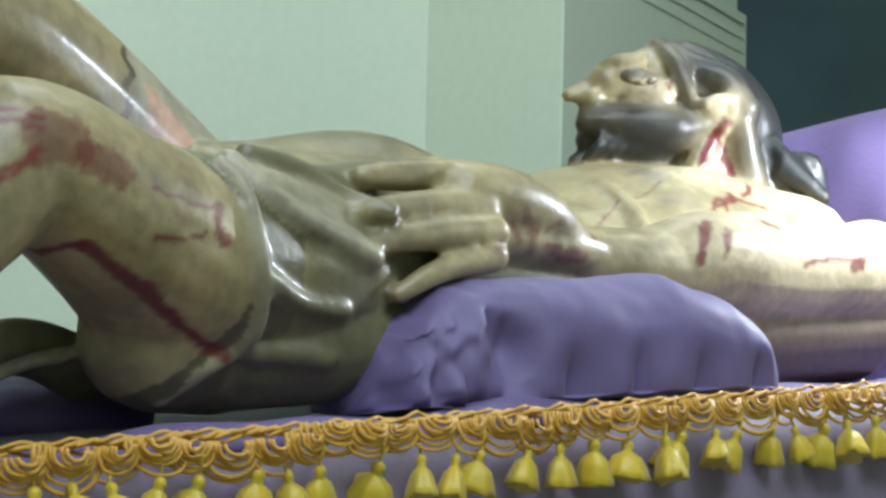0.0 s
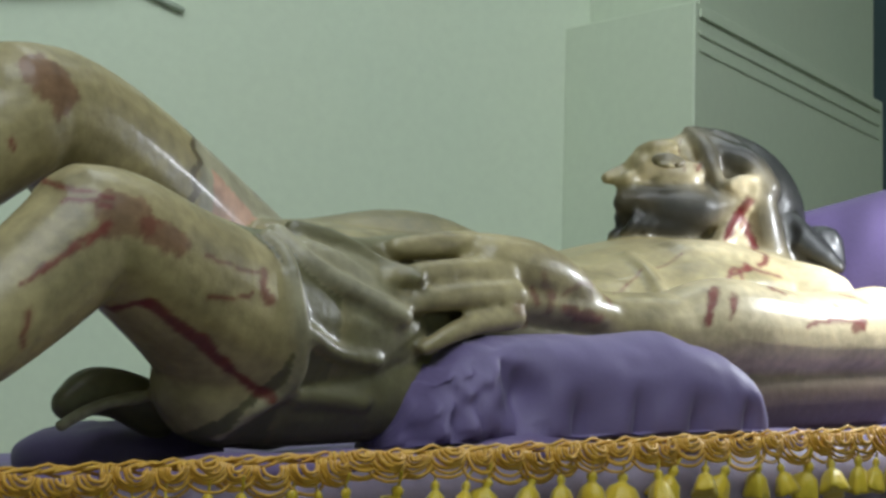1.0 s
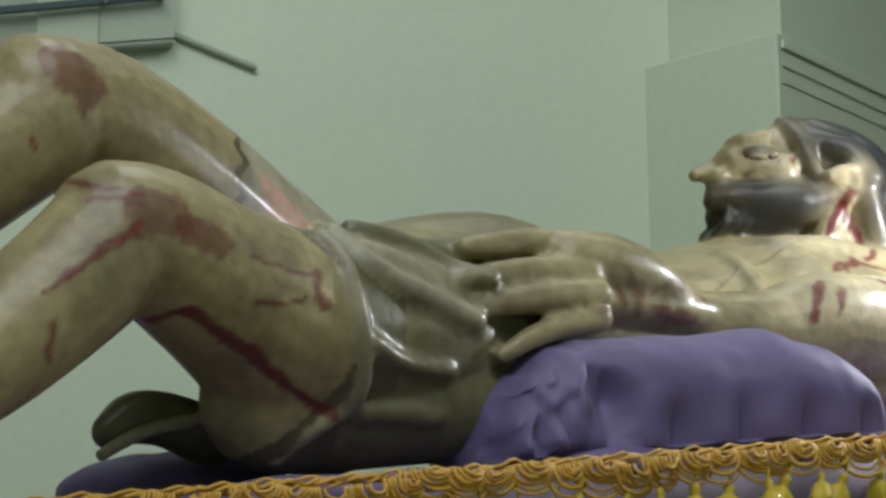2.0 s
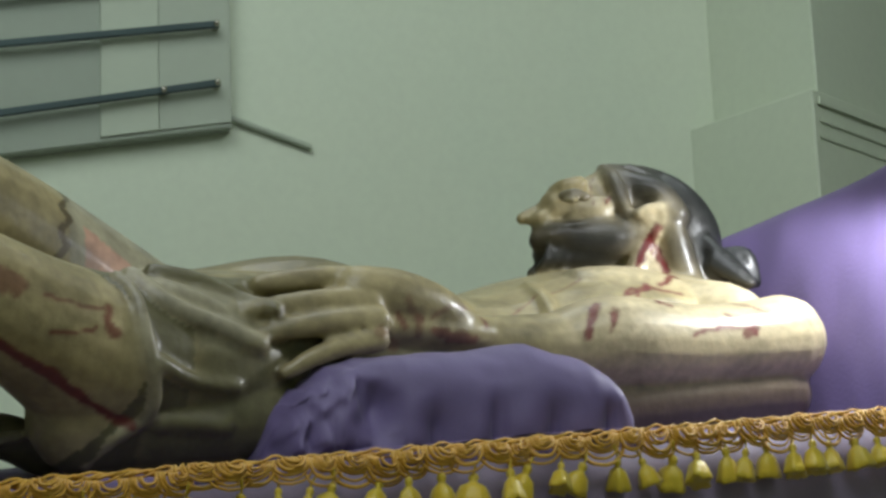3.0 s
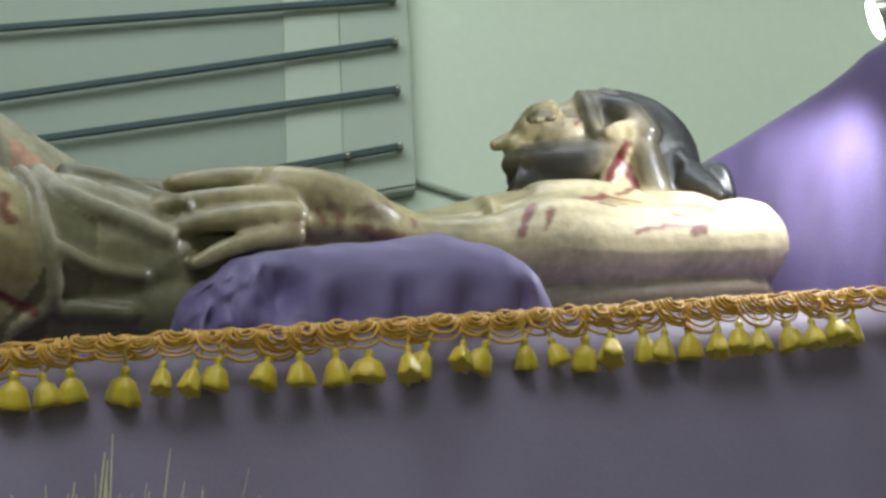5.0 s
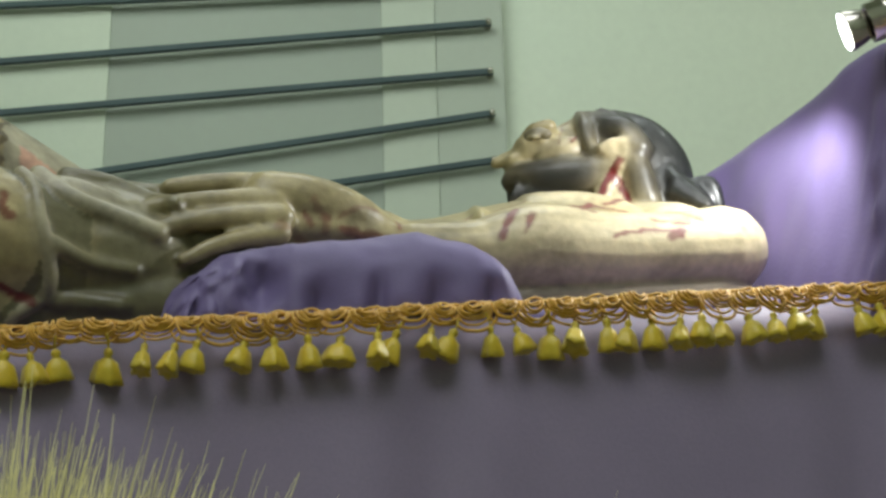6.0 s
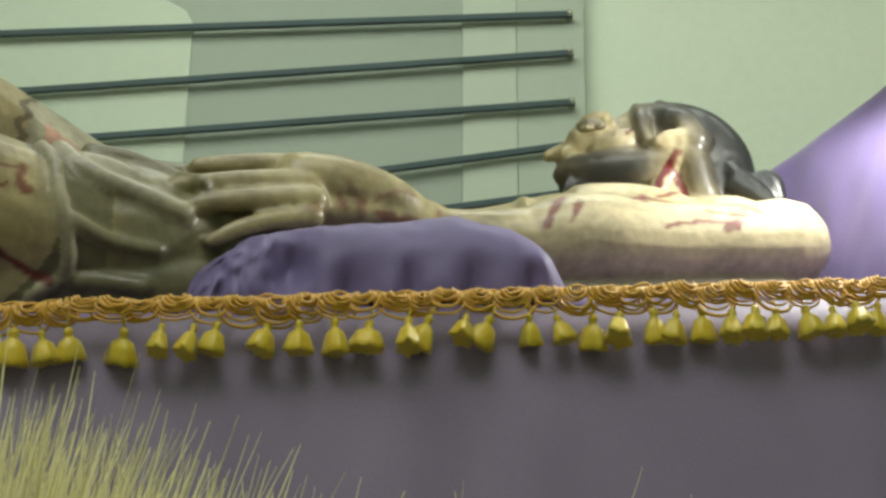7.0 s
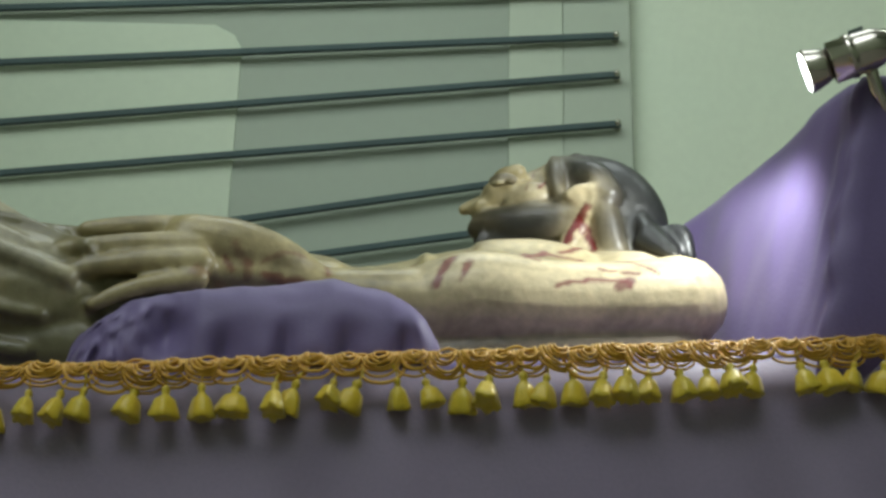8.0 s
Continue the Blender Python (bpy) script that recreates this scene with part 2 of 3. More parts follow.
def top_cloth(u, v):
    x, y = -1.5 + 2.6 * u, 0.004 + 0.80 * v
    lip = 0.015 * math.exp(-((v - 0.035) / 0.035) ** 2) * (0.6 + 0.8 * noise.noise((x * 9, 3, 1)))
    z = edge_z(x) - 0.006 + lip + 0.003 * noise.noise((x * 14, y * 14, 2))
    k = min(1, max(0, (-0.45 - x) / 0.12))
    z += 0.018 * max(0, y - 0.03) * (1 - k)
    z -= 0.12 * max(0, y - 0.03) * k * k * (3 - 2 * k)
    if v == 0:
        z -= 0.008
    return bier_shift @ Vector((x, y + edge_y(x), z))


grid(bm, top_cloth, 200, 50)
ob = part("top_cloth", bm, PURPLE, bier, "purple velvet over the bier's top")
ob.modifiers.new("thick", "SOLIDIFY").thickness = 0.006
bm = bmesh.new()


def skirt(u, v):
    x = -1.5 + 2.6 * u
    z = (edge_z(x) - 0.012) * (1 - v) + 0.02 * v
    f = v ** 0.6
    y = -0.002 - 0.012 * f * (1 + noise.noise((x * 7, 0, 5)) * 1.6 + 0.7 * math.sin(x * 47 + 2 * noise.noise((x * 5, v, 0)))) - 0.02 * v
    return bier_shift @ Vector((x, y + edge_y(x), z))


grid(bm, skirt, 360, 30)
ob = part("skirt", bm, SKIRT, bier, "hanging purple drape")
ob.modifiers.new("thick", "SOLIDIFY").thickness = 0.004
bm = bmesh.new()
box(bm, (-1.48, 0.03, 0.0), (1.08, 0.76, 0.80), bier_shift @ Matrix.Rotation(radians(-3.4), 4, 'Z'), 0.01)
part("frame", bm, SKIRT, bier)

# ---------------------------------------------------------------- gold fringe along the bier's edge
fringe = thing("fringe", (0, 0, Z0), "gold cord fringe with small yellow tassels along the bier", "fringe")
rng = random.Random(4)
down = Matrix.Translation((0, 0, -Z0))


def swag(width, drop, lean):
    bm = bmesh.new()
    for k in range(7):
        s = 1 - 0.115 * k + rng.uniform(-0.07, 0.05)
        mid, sag = rng.uniform(-0.003, 0.003) + 0.003 * lean, rng.uniform(0.85, 1.15)
        pts = [(width * s * 0.56 * math.cos(a) + mid * math.sin(a), -0.003 - 0.0016 * k - rng.uniform(0.001, 0.003) * math.sin(a), -0.001 - sag * drop * s * math.sin(a) ** (0.7 + 0.3 * (k % 2))) for a in (math.pi * q / 12 for q in range(13))]
        tube(bm, pts, [rng.uniform(0.0011, 0.0017)] * 13, 5, caps=False, up=(0, 1, 0))
    return bm


swags = []
for k in range(10):
    x = -1.0 + 0.028 * k
    ob = part("cord_loop", swag(rng.uniform(0.030, 0.038), rng.uniform(0.017, 0.024), rng.uniform(-1, 1)), GOLD, fringe)
    swags.append(ob.data)
    ob.location = (x, edge_y(x) - 0.010, edge_z(x) - Z0 - 0.002)
x = -1.0 + 0.028 * 10
while x < 0.80:
    ob = new("cord_loop", swags[rng.randrange(10)])
    ob.parent = fringe
    ob.location = (x, edge_y(x) - 0.010 - rng.uniform(0, 0.003), edge_z(x) - Z0 - 0.002 + rng.uniform(-0.003, 0.002))
    ob.rotation_euler = (rng.uniform(-0.3, 0.05), rng.uniform(-0.15, 0.15), rng.uniform(-0.25, 0.25))
    x += rng.uniform(0.021, 0.029)
for off, h, r in ((0, 0.0, 0.0016), (1.6, -0.0005, 0.0016), (3.1, 0.002, 0.0013), (4.4, -0.003, 0.0013)):
    bm = bmesh.new()
    pts = [(-1.02 + 0.006 * q, edge_y(-1.02 + 0.006 * q) - 0.010 - 0.003 * math.cos(q * 1.3 + off), edge_z(-1.02 + 0.006 * q) - Z0 + h + 0.0015 * math.sin(q * 1.3 + off) + 0.002 * noise.noise((q * 0.3, off, 0))) for q in range(306)]
    tube(bm, pts, [r] * len(pts), 5, caps=False, up=(0, 1, 0))
    part("braid", bm, GOLD, fringe, "twisted gold braid")


def tassel(kind):
    bm = bmesh.new()
    tube(bm, [(0, 0.003, 0.011), (0.0006, 0, 0.004), (0, 0, -0.001)], [0.0011] * 3, 6)
    w = (1.22, 1.05, 1.36, 1.15)[kind]
    prof = [(0.0012, 0.001), (0.0036, -0.0005), (0.0044, -0.0035), (0.0030, -0.0058), (0.0042, -0.0072), (0.0074 * w, -0.0105), (0.0088 * w, -0.0150), (0.0101 * w, -0.0205), (0.0108 * w, -0.0246), (0.0098 * w, -0.0258), (0.0050 * w, -0.0250)]
    seg = 18
    rings = []
    for i, (r, z) in enumerate(prof):
        pl = 0.34 * max(0, (i - 4) / 6)
        rings.append([bm.verts.new((r * (1 + pl * math.sin(a * (5 + kind) + kind) + 0.5 * pl * math.sin(a * 9)) * math.cos(a), 0.75 * r * (1 + pl * math.sin(a * (5 + kind) + kind)) * math.sin(a), z + 0.002 * pl * math.sin(a * 3 + kind))) for a in (2 * math.pi * q / seg for q in range(seg))])
    for a, b in zip(rings, rings[1:]):
        for q in range(seg):
            bm.faces.new((a[q], a[(q + 1) % seg], b[(q + 1) % seg], b[q]))
    bm.faces.new(rings[0][::-1])
    bm.faces.new(rings[-1])
    return bm


KNOTS = [-0.557, -0.53, -0.508, -0.485, -0.454, -0.428, -0.39, -0.369, -0.348, -0.304, -0.274, -0.248, -0.23, -0.188, -0.164, -0.135, -0.106, -0.074, -0.056, -0.025, -0.005, 0.027, 0.051, 0.083, 0.106, 0.134, 0.155, 0.178, 0.204, 0.225, 0.243, 0.269, 0.293, 0.314, 0.336, 0.376, 0.397, 0.426, 0.453]
x = KNOTS[0] - 0.03
while x > -0.98:
    KNOTS.insert(0, round(x, 3))
    x -= rng.uniform(0.024, 0.036)
x = KNOTS[-1] + 0.028
while x < 0.78:
    KNOTS.append(x)
    x += rng.uniform(0.024, 0.034)
tassels = []
for i, x in enumerate(KNOTS):
    if i < 4:
        ob = part("tassel", tassel(i), TASSEL, fringe)
        tassels.append(ob.data)
    else:
        ob = new("tassel", tassels[rng.randrange(4)])
        ob.parent = fringe
    s = rng.uniform(0.95, 1.15)
    ob.location = (x, edge_y(x) - 0.017 - rng.uniform(0, 0.004), edge_z(x) - 0.0225 - Z0 + rng.uniform(-0.002, 0.002))
    ob.rotation_euler = (rng.uniform(-0.25, 0.2), rng.uniform(-0.38, 0.38), rng.uniform(0, 6.28))
    ob.scale = (s, s, s * rng.uniform(0.95, 1.1))

# ---------------------------------------------------------------- pillow under the hand
bm = bmesh.new()
g = bmesh.ops.create_uvsphere(bm, u_segments=140, v_segments=90, radius=1)
PX0, PX1 = -0.254, 0.080
PILLOW_TOP = [(0.0, 0.016), (0.03, 0.046), (0.10, 0.068), (0.20, 0.084), (0.34, 0.089), (0.70, 0.088), (0.84, 0.074), (0.93, 0.049), (0.97, 0.026), (1.0, 0.006)]


def pillow_shape(p):
    u = min(1.0, max(0.0, (p.x + 1) / 2))
    x = PX0 + (PX1 - PX0) * u
    top = float(np.interp(u, [q[0] for q in PILLOW_TOP], [q[1] for q in PILLOW_TOP]))
    a = math.atan2(p.z, p.y)
    sy, sz = math.cos(a), math.sin(a)
    round_end = min(1, (min(u, 1 - u) / 0.10)) ** 0.5 if 0 < u < 1 else 0
    wide = 0.012 + 0.056 * round_end
    y = 0.122 - 0.062 * u + wide * math.copysign(abs(sy) ** 0.75, sy)
    lift = max(0, sz) ** 0.7 * 0.86 + 0.14 * (0.5 + 0.5 * sz)
    z = edge_z(x) + 0.001 + top * lift
    front = max(0, -sy)
    # pleats at the foot of the front, deeper towards the gathered end
    low = math.exp(-((sz + 0.02) / 0.24) ** 2) * front ** 0.5
    pleat = abs(math.sin(u * 21 + 0.5 + 0.9 * noise.noise((u * 9, 0, 3)))) ** 0.6
    y += low * (0.018 * (1 - pleat)) * min(1, max(0, (u - 0.30) / 0.10)) * round_end
    gather = max(0, 1 - u / 0.36)
    fold = noise.noise((u * 26, a * 2.2, 1.7)) + 0.6 * noise.noise((u * 50, a * 4, 8.2))
    y += front * gather ** 0.7 * 0.024 * fold * round_end
    z += gather * 0.010 * fold * lift
    tuck = math.exp(-((u - 0.27) / 0.05) ** 2 - ((sz - 0.35) / 0.3) ** 2) * front
    y += 0.024 * tuck
    soft_ = noise.noise((x * 20, y * 20, z * 20)) * 0.003 + noise.noise((x * 75, y * 40, z * 60)) * 0.0012
    return Vector((x, y + soft_ * sy, max(z + soft_ * sz, edge_z(x) + 0.001)))


bmesh.ops.rotate(bm, verts=bm.verts, cent=(0, 0, 0), matrix=Matrix.Rotation(radians(90), 3, "Y"))
for v in bm.verts:
    v.co = pillow_shape(v.co)
tagged(finish("pillow", bm, SATIN), "plump purple satin pillow gathered at one end on the bier", "pillow")

# small cushion under the knees
bm = bmesh.new()
bmesh.ops.create_uvsphere(bm, u_segments=48, v_segments=24, radius=1)
for v in bm.verts:
    c = v.co
    x = -0.385 + 0.085 * c.x
    v.co = Vector((x, 0.30 + 0.09 * c.y, seat_z(x) - 0.012 + 0.028 * math.copysign(abs(c.z) ** 0.8, c.z) + 0.003 * noise.noise((c.x * 4, c.y * 4, 0))))
tagged(finish("cushion", bm, PURPLE), "flat dark purple cushion under the statue's knees", "cushion")

# tall purple headrest
bm = bmesh.new()


REST = [np.array(p) for p in spline([(0.512, -0.012, 1.278), (0.500, 0.06, 1.284), (0.478, 0.16, 1.262), (0.440, 0.30, 1.238), (0.345, 0.47, 1.196), (0.290, 0.56, 1.165), (0.265, 0.61, 1.06)], 10)]


def headrest(u, v):
    """A leaning slab of cloth-covered foam that bends round behind the head."""
    a = 2 * math.pi * u
    c, s = math.cos(a), math.sin(a)
    r = max(abs(c), abs(s)) ** 0.8
    k = min(v * (len(REST) - 1), len(REST) - 1.001)
    p = REST[int(k)] * (1 - k % 1) + REST[int(k) + 1] * (k % 1)
    d = REST[min(int(k) + 1, len(REST) - 1)] - REST[int(k)]
    n_ = Vector((d[1], -d[0], 0)).normalized()
    end = min(1, min(v, 1 - v) / 0.02) ** 0.5
    bot = 0.95
    z = (p[2] + bot) / 2 + (p[2] - bot) / 2 * (s / r) * (0.93 + 0.07 * end)
    f = noise.noise((v * 6, z * 5, 1)) * 0.008 + noise.noise((v * 19, z * 12, 4)) * 0.003
    f += 0.010 * math.exp(-((v - 0.03) / 0.05) ** 2) * noise.noise((z * 26, v * 20, 2))
    out = 0.092 * (c / r) * (0.75 + 0.25 * end) + 0.24 * (z - 1.10) - f * (c < 0)
    return Vector((p[0], p[1], z)) + n_ * out + Vector((0, 0.012 * noise.noise((z * 9, u * 6, 7)) * (1 - min(1, v * 12)), 0))


grid(bm, headrest, 110, 130)
bmesh.ops.remove_doubles(bm, verts=bm.verts, dist=0.0004)
bmesh.ops.holes_fill(bm, edges=bm.edges, sides=200)
tagged(finish("headrest", bm, PURPLE), "tall headrest draped in bright purple cloth at the bier's end", "headrest")

# ---------------------------------------------------------------- spot lamp on the headrest
spot = thing("spot_lamp", (0.560, 0.022, 1.245), "small nickel spot lamp, lit, on the headrest", "lamp")
sm = Matrix.Translation((-0.575, -0.005, -1.262))
aim = look((0.466, -0.048, 1.298), (0.420, -0.028, 1.283))


def along(bm, profile, seg=20):
    turned(bm, [(r, z) for r, z in profile], seg, sm @ aim)


bm = bmesh.new()
along(bm, [(0.006, 0.034), (0.014, 0.030), (0.019, 0.016), (0.020, 0.0), (0.020, -0.004), (0.0215, -0.005), (0.0215, -0.010), (0.020, -0.011), (0.020, -0.026), (0.0165, -0.027), (0.0165, -0.020)])
part("lamp_head", bm, STEEL, spot)
bm = bmesh.new()
along(bm, [(0.012, -0.022), (0.017, -0.034), (0.021, -0.048), (0.0205, -0.050), (0.016, -0.0485)])
part("reflector", bm, STEEL, spot)
bm = bmesh.new()
along(bm, [(0.004, -0.0498), (0.017, -0.0505), (0.019, -0.0515), (0.010, -0.0525), (0.002, -0.053)])
part("bulb", bm, GLOW, spot, "glowing white bulb face").visible_shadow = False
bm = bmesh.new()
for k in range(3):
    box(bm, (-0.003 + 0.006 * k - 0.006, 0.0195, -0.002), (-0.0005 + 0.006 * k - 0.006, 0.0212, 0.012), sm @ aim, 0.0004)
part("vent", bm, BAR, spot, "dark vent slots")
bm = bmesh.new()
tube(bm, [sm @ Vector(p) for p in ((0.480, -0.042, 1.290), (0.487, -0.036, 1.270), (0.500, -0.028, 1.250), (0.535, -0.012, 1.246), (0.575, 0.005, 1.242))], [0.0055, 0.0065, 0.006, 0.006, 0.006], 12)
part("stem", bm, STEEL, spot)
bm = bmesh.new()
turned(bm, [(0.018, -0.022), (0.019, -0.016), (0.012, -0.010), (0.007, -0.008)], 16)
part("base", bm, STEEL, spot)

# ---------------------------------------------------------------- the reclining statue: one closed mesh, painted by region
SKIN, PALE, HAIR, CLOTH, PINK, BLOOD, DARKSKIN = (0.36, 0.30, 0.15), (0.56, 0.47, 0.29), (0.013, 0.014, 0.014), (0.125, 0.115, 0.056), (0.50, 0.30, 0.21), (0.14, 0.013, 0.012), (0.10, 0.075, 0.035)
CLOTH_PALE = (0.36, 0.33, 0.22)
SOCKET_SHADE = (0.12, 0.10, 0.065)
BELLY = (0.20, 0.175, 0.085)
UNDER_SHADE = (0.095, 0.065, 0.05)
LEG, FARLEG = (0.361, 0.30, 0.15), (0.362, 0.30, 0.15)
FORMS = []   # colour, rows of x, y, z, radius, height against width


def form(color, rows, flat=1.0, steps=4):
    rows = spline(rows, steps) if len(rows) > 2 else [np.array(r, float) for r in rows]
    FORMS.append((color, rows, flat))


# trunk
form(SKIN, [(0.298, 0.340, 1.104, 0.1350), (0.238, 0.330, 1.108, 0.1600), (0.146, 0.320, 1.099, 0.1600), (0.043, 0.308, 1.079, 0.1400), (-0.055, 0.293, 1.074, 0.1300)], 0.46)
form(SKIN, [(-0.017, 0.299, 1.077, 0.1300), (-0.114, 0.282, 1.079, 0.1300), (-0.192, 0.271, 1.074, 0.1320), (-0.267, 0.251, 1.063, 0.1380)], 0.56)
# shoulders, arm, hand
form(PALE, [(0.326, 0.138, 1.084, 0.0460), (0.280, 0.136, 1.078, 0.0425), (0.210, 0.138, 1.073, 0.0420), (0.130, 0.143, 1.074, 0.0465), (0.085, 0.146, 1.067, 0.0410)], 1.0)
form(SKIN, [(0.095, 0.145, 1.066, 0.0405), (0.040, 0.148, 1.066, 0.0350), (-0.010, 0.150, 1.071, 0.0275), (-0.055, 0.150, 1.080, 0.0240)], 0.95)
form(PALE, [(0.295, 0.487, 1.136, 0.0550), (0.200, 0.514, 1.128, 0.0500), (0.107, 0.522, 1.117, 0.0450)])
form(PALE, [(0.299, 0.196, 1.102, 0.0500), (0.258, 0.273, 1.125, 0.0500)])
# flank and arm's underside on the bier, shade put into their colour
form(UNDER_SHADE, [(-0.12, 0.185, edge_z(-0.12) + 0.030, 0.040), (0.02, 0.175, edge_z(0.02) + 0.033, 0.041), (0.14, 0.160, edge_z(0.14) + 0.036, 0.042), (0.24, 0.152, edge_z(0.24) + 0.038, 0.042), (0.316, 0.150, edge_z(0.316) + 0.039, 0.042)])
form(UNDER_SHADE, [(-0.10, 0.22, edge_z(-0.1) + 0.03, 0.06), (0.15, 0.20, edge_z(0.15) + 0.03, 0.06), (0.28, 0.20, edge_z(0.28) + 0.035, 0.06)])
form(CLOTH_PALE, [(-0.377, 0.082, 1.100, 0.0058), (-0.366, 0.072, 1.085, 0.0058), (-0.361, 0.063, 1.058, 0.0058), (-0.355, 0.064, 1.031, 0.0058), (-0.348, 0.078, 1.000, 0.0058), (-0.354, 0.093, 0.984, 0.0058), (-0.377, 0.099, 0.970, 0.0058), (-0.392, 0.119, 0.953, 0.0058)])
form(CLOTH_PALE, [(-0.360, 0.098, 1.103, 0.0100), (-0.337, 0.082, 1.079, 0.0100), (-0.296, 0.084, 1.063, 0.0100), (-0.253, 0.087, 1.050, 0.0100)])
form(CLOTH, [(-0.334, 0.119, 1.113, 0.0080), (-0.298, 0.116, 1.108, 0.0080), (-0.260, 0.112, 1.092, 0.0080), (-0.237, 0.091, 1.081, 0.0080)])
form(CLOTH, [(-0.339, 0.096, 0.984, 0.0090), (-0.320, 0.096, 0.985, 0.0090), (-0.283, 0.095, 0.982, 0.0090)])
form(CLOTH, [(-0.347, 0.067, 1.028, 0.0070), (-0.315, 0.081, 1.017, 0.0070), (-0.274, 0.088, 1.014, 0.0070)])

form(SKIN, [(-0.030, 0.142, 1.080, 0.0210), (-0.065, 0.134, 1.094, 0.0270), (-0.105, 0.128, 1.103, 0.0285), (-0.145, 0.124, 1.107, 0.0250)], 0.95)
form(SKIN, [(-0.130, 0.130, 1.116, 0.0160), (-0.170, 0.128, 1.117, 0.0128), (-0.205, 0.125, 1.113, 0.0115), (-0.238, 0.122, 1.108, 0.0085)])
form(SKIN, [(-0.138, 0.112, 1.096, 0.0148), (-0.180, 0.108, 1.093, 0.0122), (-0.220, 0.104, 1.087, 0.0108), (-0.258, 0.100, 1.080, 0.0080)])
form(SKIN, [(-0.136, 0.102, 1.077, 0.0138), (-0.178, 0.098, 1.073, 0.0118), (-0.214, 0.094, 1.067, 0.0102), (-0.246, 0.092, 1.060, 0.0076)])
form(SKIN, [(-0.138, 0.097, 1.060, 0.0115), (-0.176, 0.093, 1.051, 0.0094), (-0.205, 0.090, 1.040, 0.0084), (-0.228, 0.090, 1.027, 0.0062)])
form(SKIN, [(-0.070, 0.160, 1.112, 0.0140), (-0.105, 0.166, 1.122, 0.0130), (-0.138, 0.168, 1.127, 0.0110), (-0.160, 0.168, 1.124, 0.0085)])
form(SKIN, [(-0.135, 0.122, 1.075, 0.0165), (-0.090, 0.124, 1.078, 0.0180), (-0.045, 0.130, 1.076, 0.0165), (0.000, 0.138, 1.074, 0.0150)])
form(CLOTH, [(-0.402, 0.200, 0.972, 0.0214), (-0.437, 0.195, 0.983, 0.0194), (-0.464, 0.190, 0.983, 0.0183), (-0.483, 0.185, 0.973, 0.0131)])
form(CLOTH_PALE, [(-0.433, 0.165, 0.980, 0.0058), (-0.458, 0.160, 0.975, 0.0053), (-0.481, 0.160, 0.966, 0.0052), (-0.499, 0.160, 0.955, 0.0048)])
form(CLOTH, [(-0.249, 0.240, 1.117, 0.0164), (-0.194, 0.250, 1.129, 0.0188), (-0.133, 0.260, 1.134, 0.0195), (-0.079, 0.270, 1.126, 0.0147)])
# belly under the cloth, and the cloth under the hand
form(BELLY, [(-0.250, 0.240, 1.098, 0.0450), (-0.150, 0.245, 1.117, 0.0460), (-0.070, 0.250, 1.110, 0.0400), (0.010, 0.250, 1.098, 0.0300)])
form(CLOTH, [(-0.255, 0.130, 1.046, 0.0300), (-0.180, 0.142, 1.054, 0.0340), (-0.080, 0.155, 1.050, 0.0340), (0.000, 0.165, 1.045, 0.0300)])
# near leg
form(LEG, [(-0.303, 0.158, 1.041, 0.0740), (-0.375, 0.131, 1.043, 0.0700), (-0.440, 0.100, 1.062, 0.0560), (-0.495, 0.080, 1.084, 0.0480), (-0.525, 0.074, 1.090, 0.0450)])
form(SKIN, [(-0.522, 0.075, 1.089, 0.0455), (-0.562, 0.070, 1.050, 0.0430), (-0.623, 0.062, 1.000, 0.0390), (-0.700, 0.052, 0.950, 0.0310), (-0.753, 0.047, 0.920, 0.0260)])
form(SKIN, [(-0.770, 0.046, 0.912, 0.0290), (-0.823, 0.032, 0.905, 0.0270), (-0.884, 0.026, 0.880, 0.0160)])
form(LEG, [(-0.385, 0.139, 0.994, 0.0500), (-0.328, 0.157, 0.994, 0.0500)])
# far leg
form(FARLEG, [(-0.277, 0.314, 1.086, 0.0740), (-0.352, 0.268, 1.115, 0.0720), (-0.440, 0.213, 1.156, 0.0620), (-0.509, 0.168, 1.181, 0.0520), (-0.553, 0.147, 1.185, 0.0460)])
form(SKIN, [(-0.553, 0.147, 1.173, 0.0470), (-0.614, 0.153, 1.123, 0.0450), (-0.693, 0.162, 1.050, 0.0380), (-0.770, 0.160, 0.985, 0.0280)])
form(SKIN, [(-0.787, 0.160, 0.966, 0.0300), (-0.850, 0.150, 0.959, 0.0280), (-0.912, 0.144, 0.937, 0.0160)])
# loin cloth: hips, rolled edge, crossing folds, hanging tail
form(CLOTH, [(-0.346, 0.161, 1.039, 0.0790), (-0.302, 0.158, 1.041, 0.0810), (-0.253, 0.171, 1.040, 0.0780), (-0.198, 0.199, 1.042, 0.0720)], 0.95)
form(CLOTH, [(-0.334, 0.138, 0.991, 0.0450), (-0.244, 0.132, 0.995, 0.0400), (-0.147, 0.147, 1.002, 0.0350)])
form(CLOTH_PALE, [(-0.362, 0.109, 1.100, 0.0120), (-0.315, 0.104, 1.087, 0.0170), (-0.262, 0.106, 1.062, 0.0150), (-0.215, 0.116, 1.037, 0.0110), (-0.185, 0.128, 1.020, 0.0080)], 0.8)
form(CLOTH, [(-0.331, 0.122, 1.109, 0.0120), (-0.264, 0.139, 1.102, 0.0200), (-0.191, 0.177, 1.115, 0.0220), (-0.111, 0.235, 1.131, 0.0140)], 0.7)
form(CLOTH, [(-0.304, 0.209, 1.104, 0.0300), (-0.213, 0.259, 1.121, 0.0280), (-0.129, 0.290, 1.132, 0.0220)])
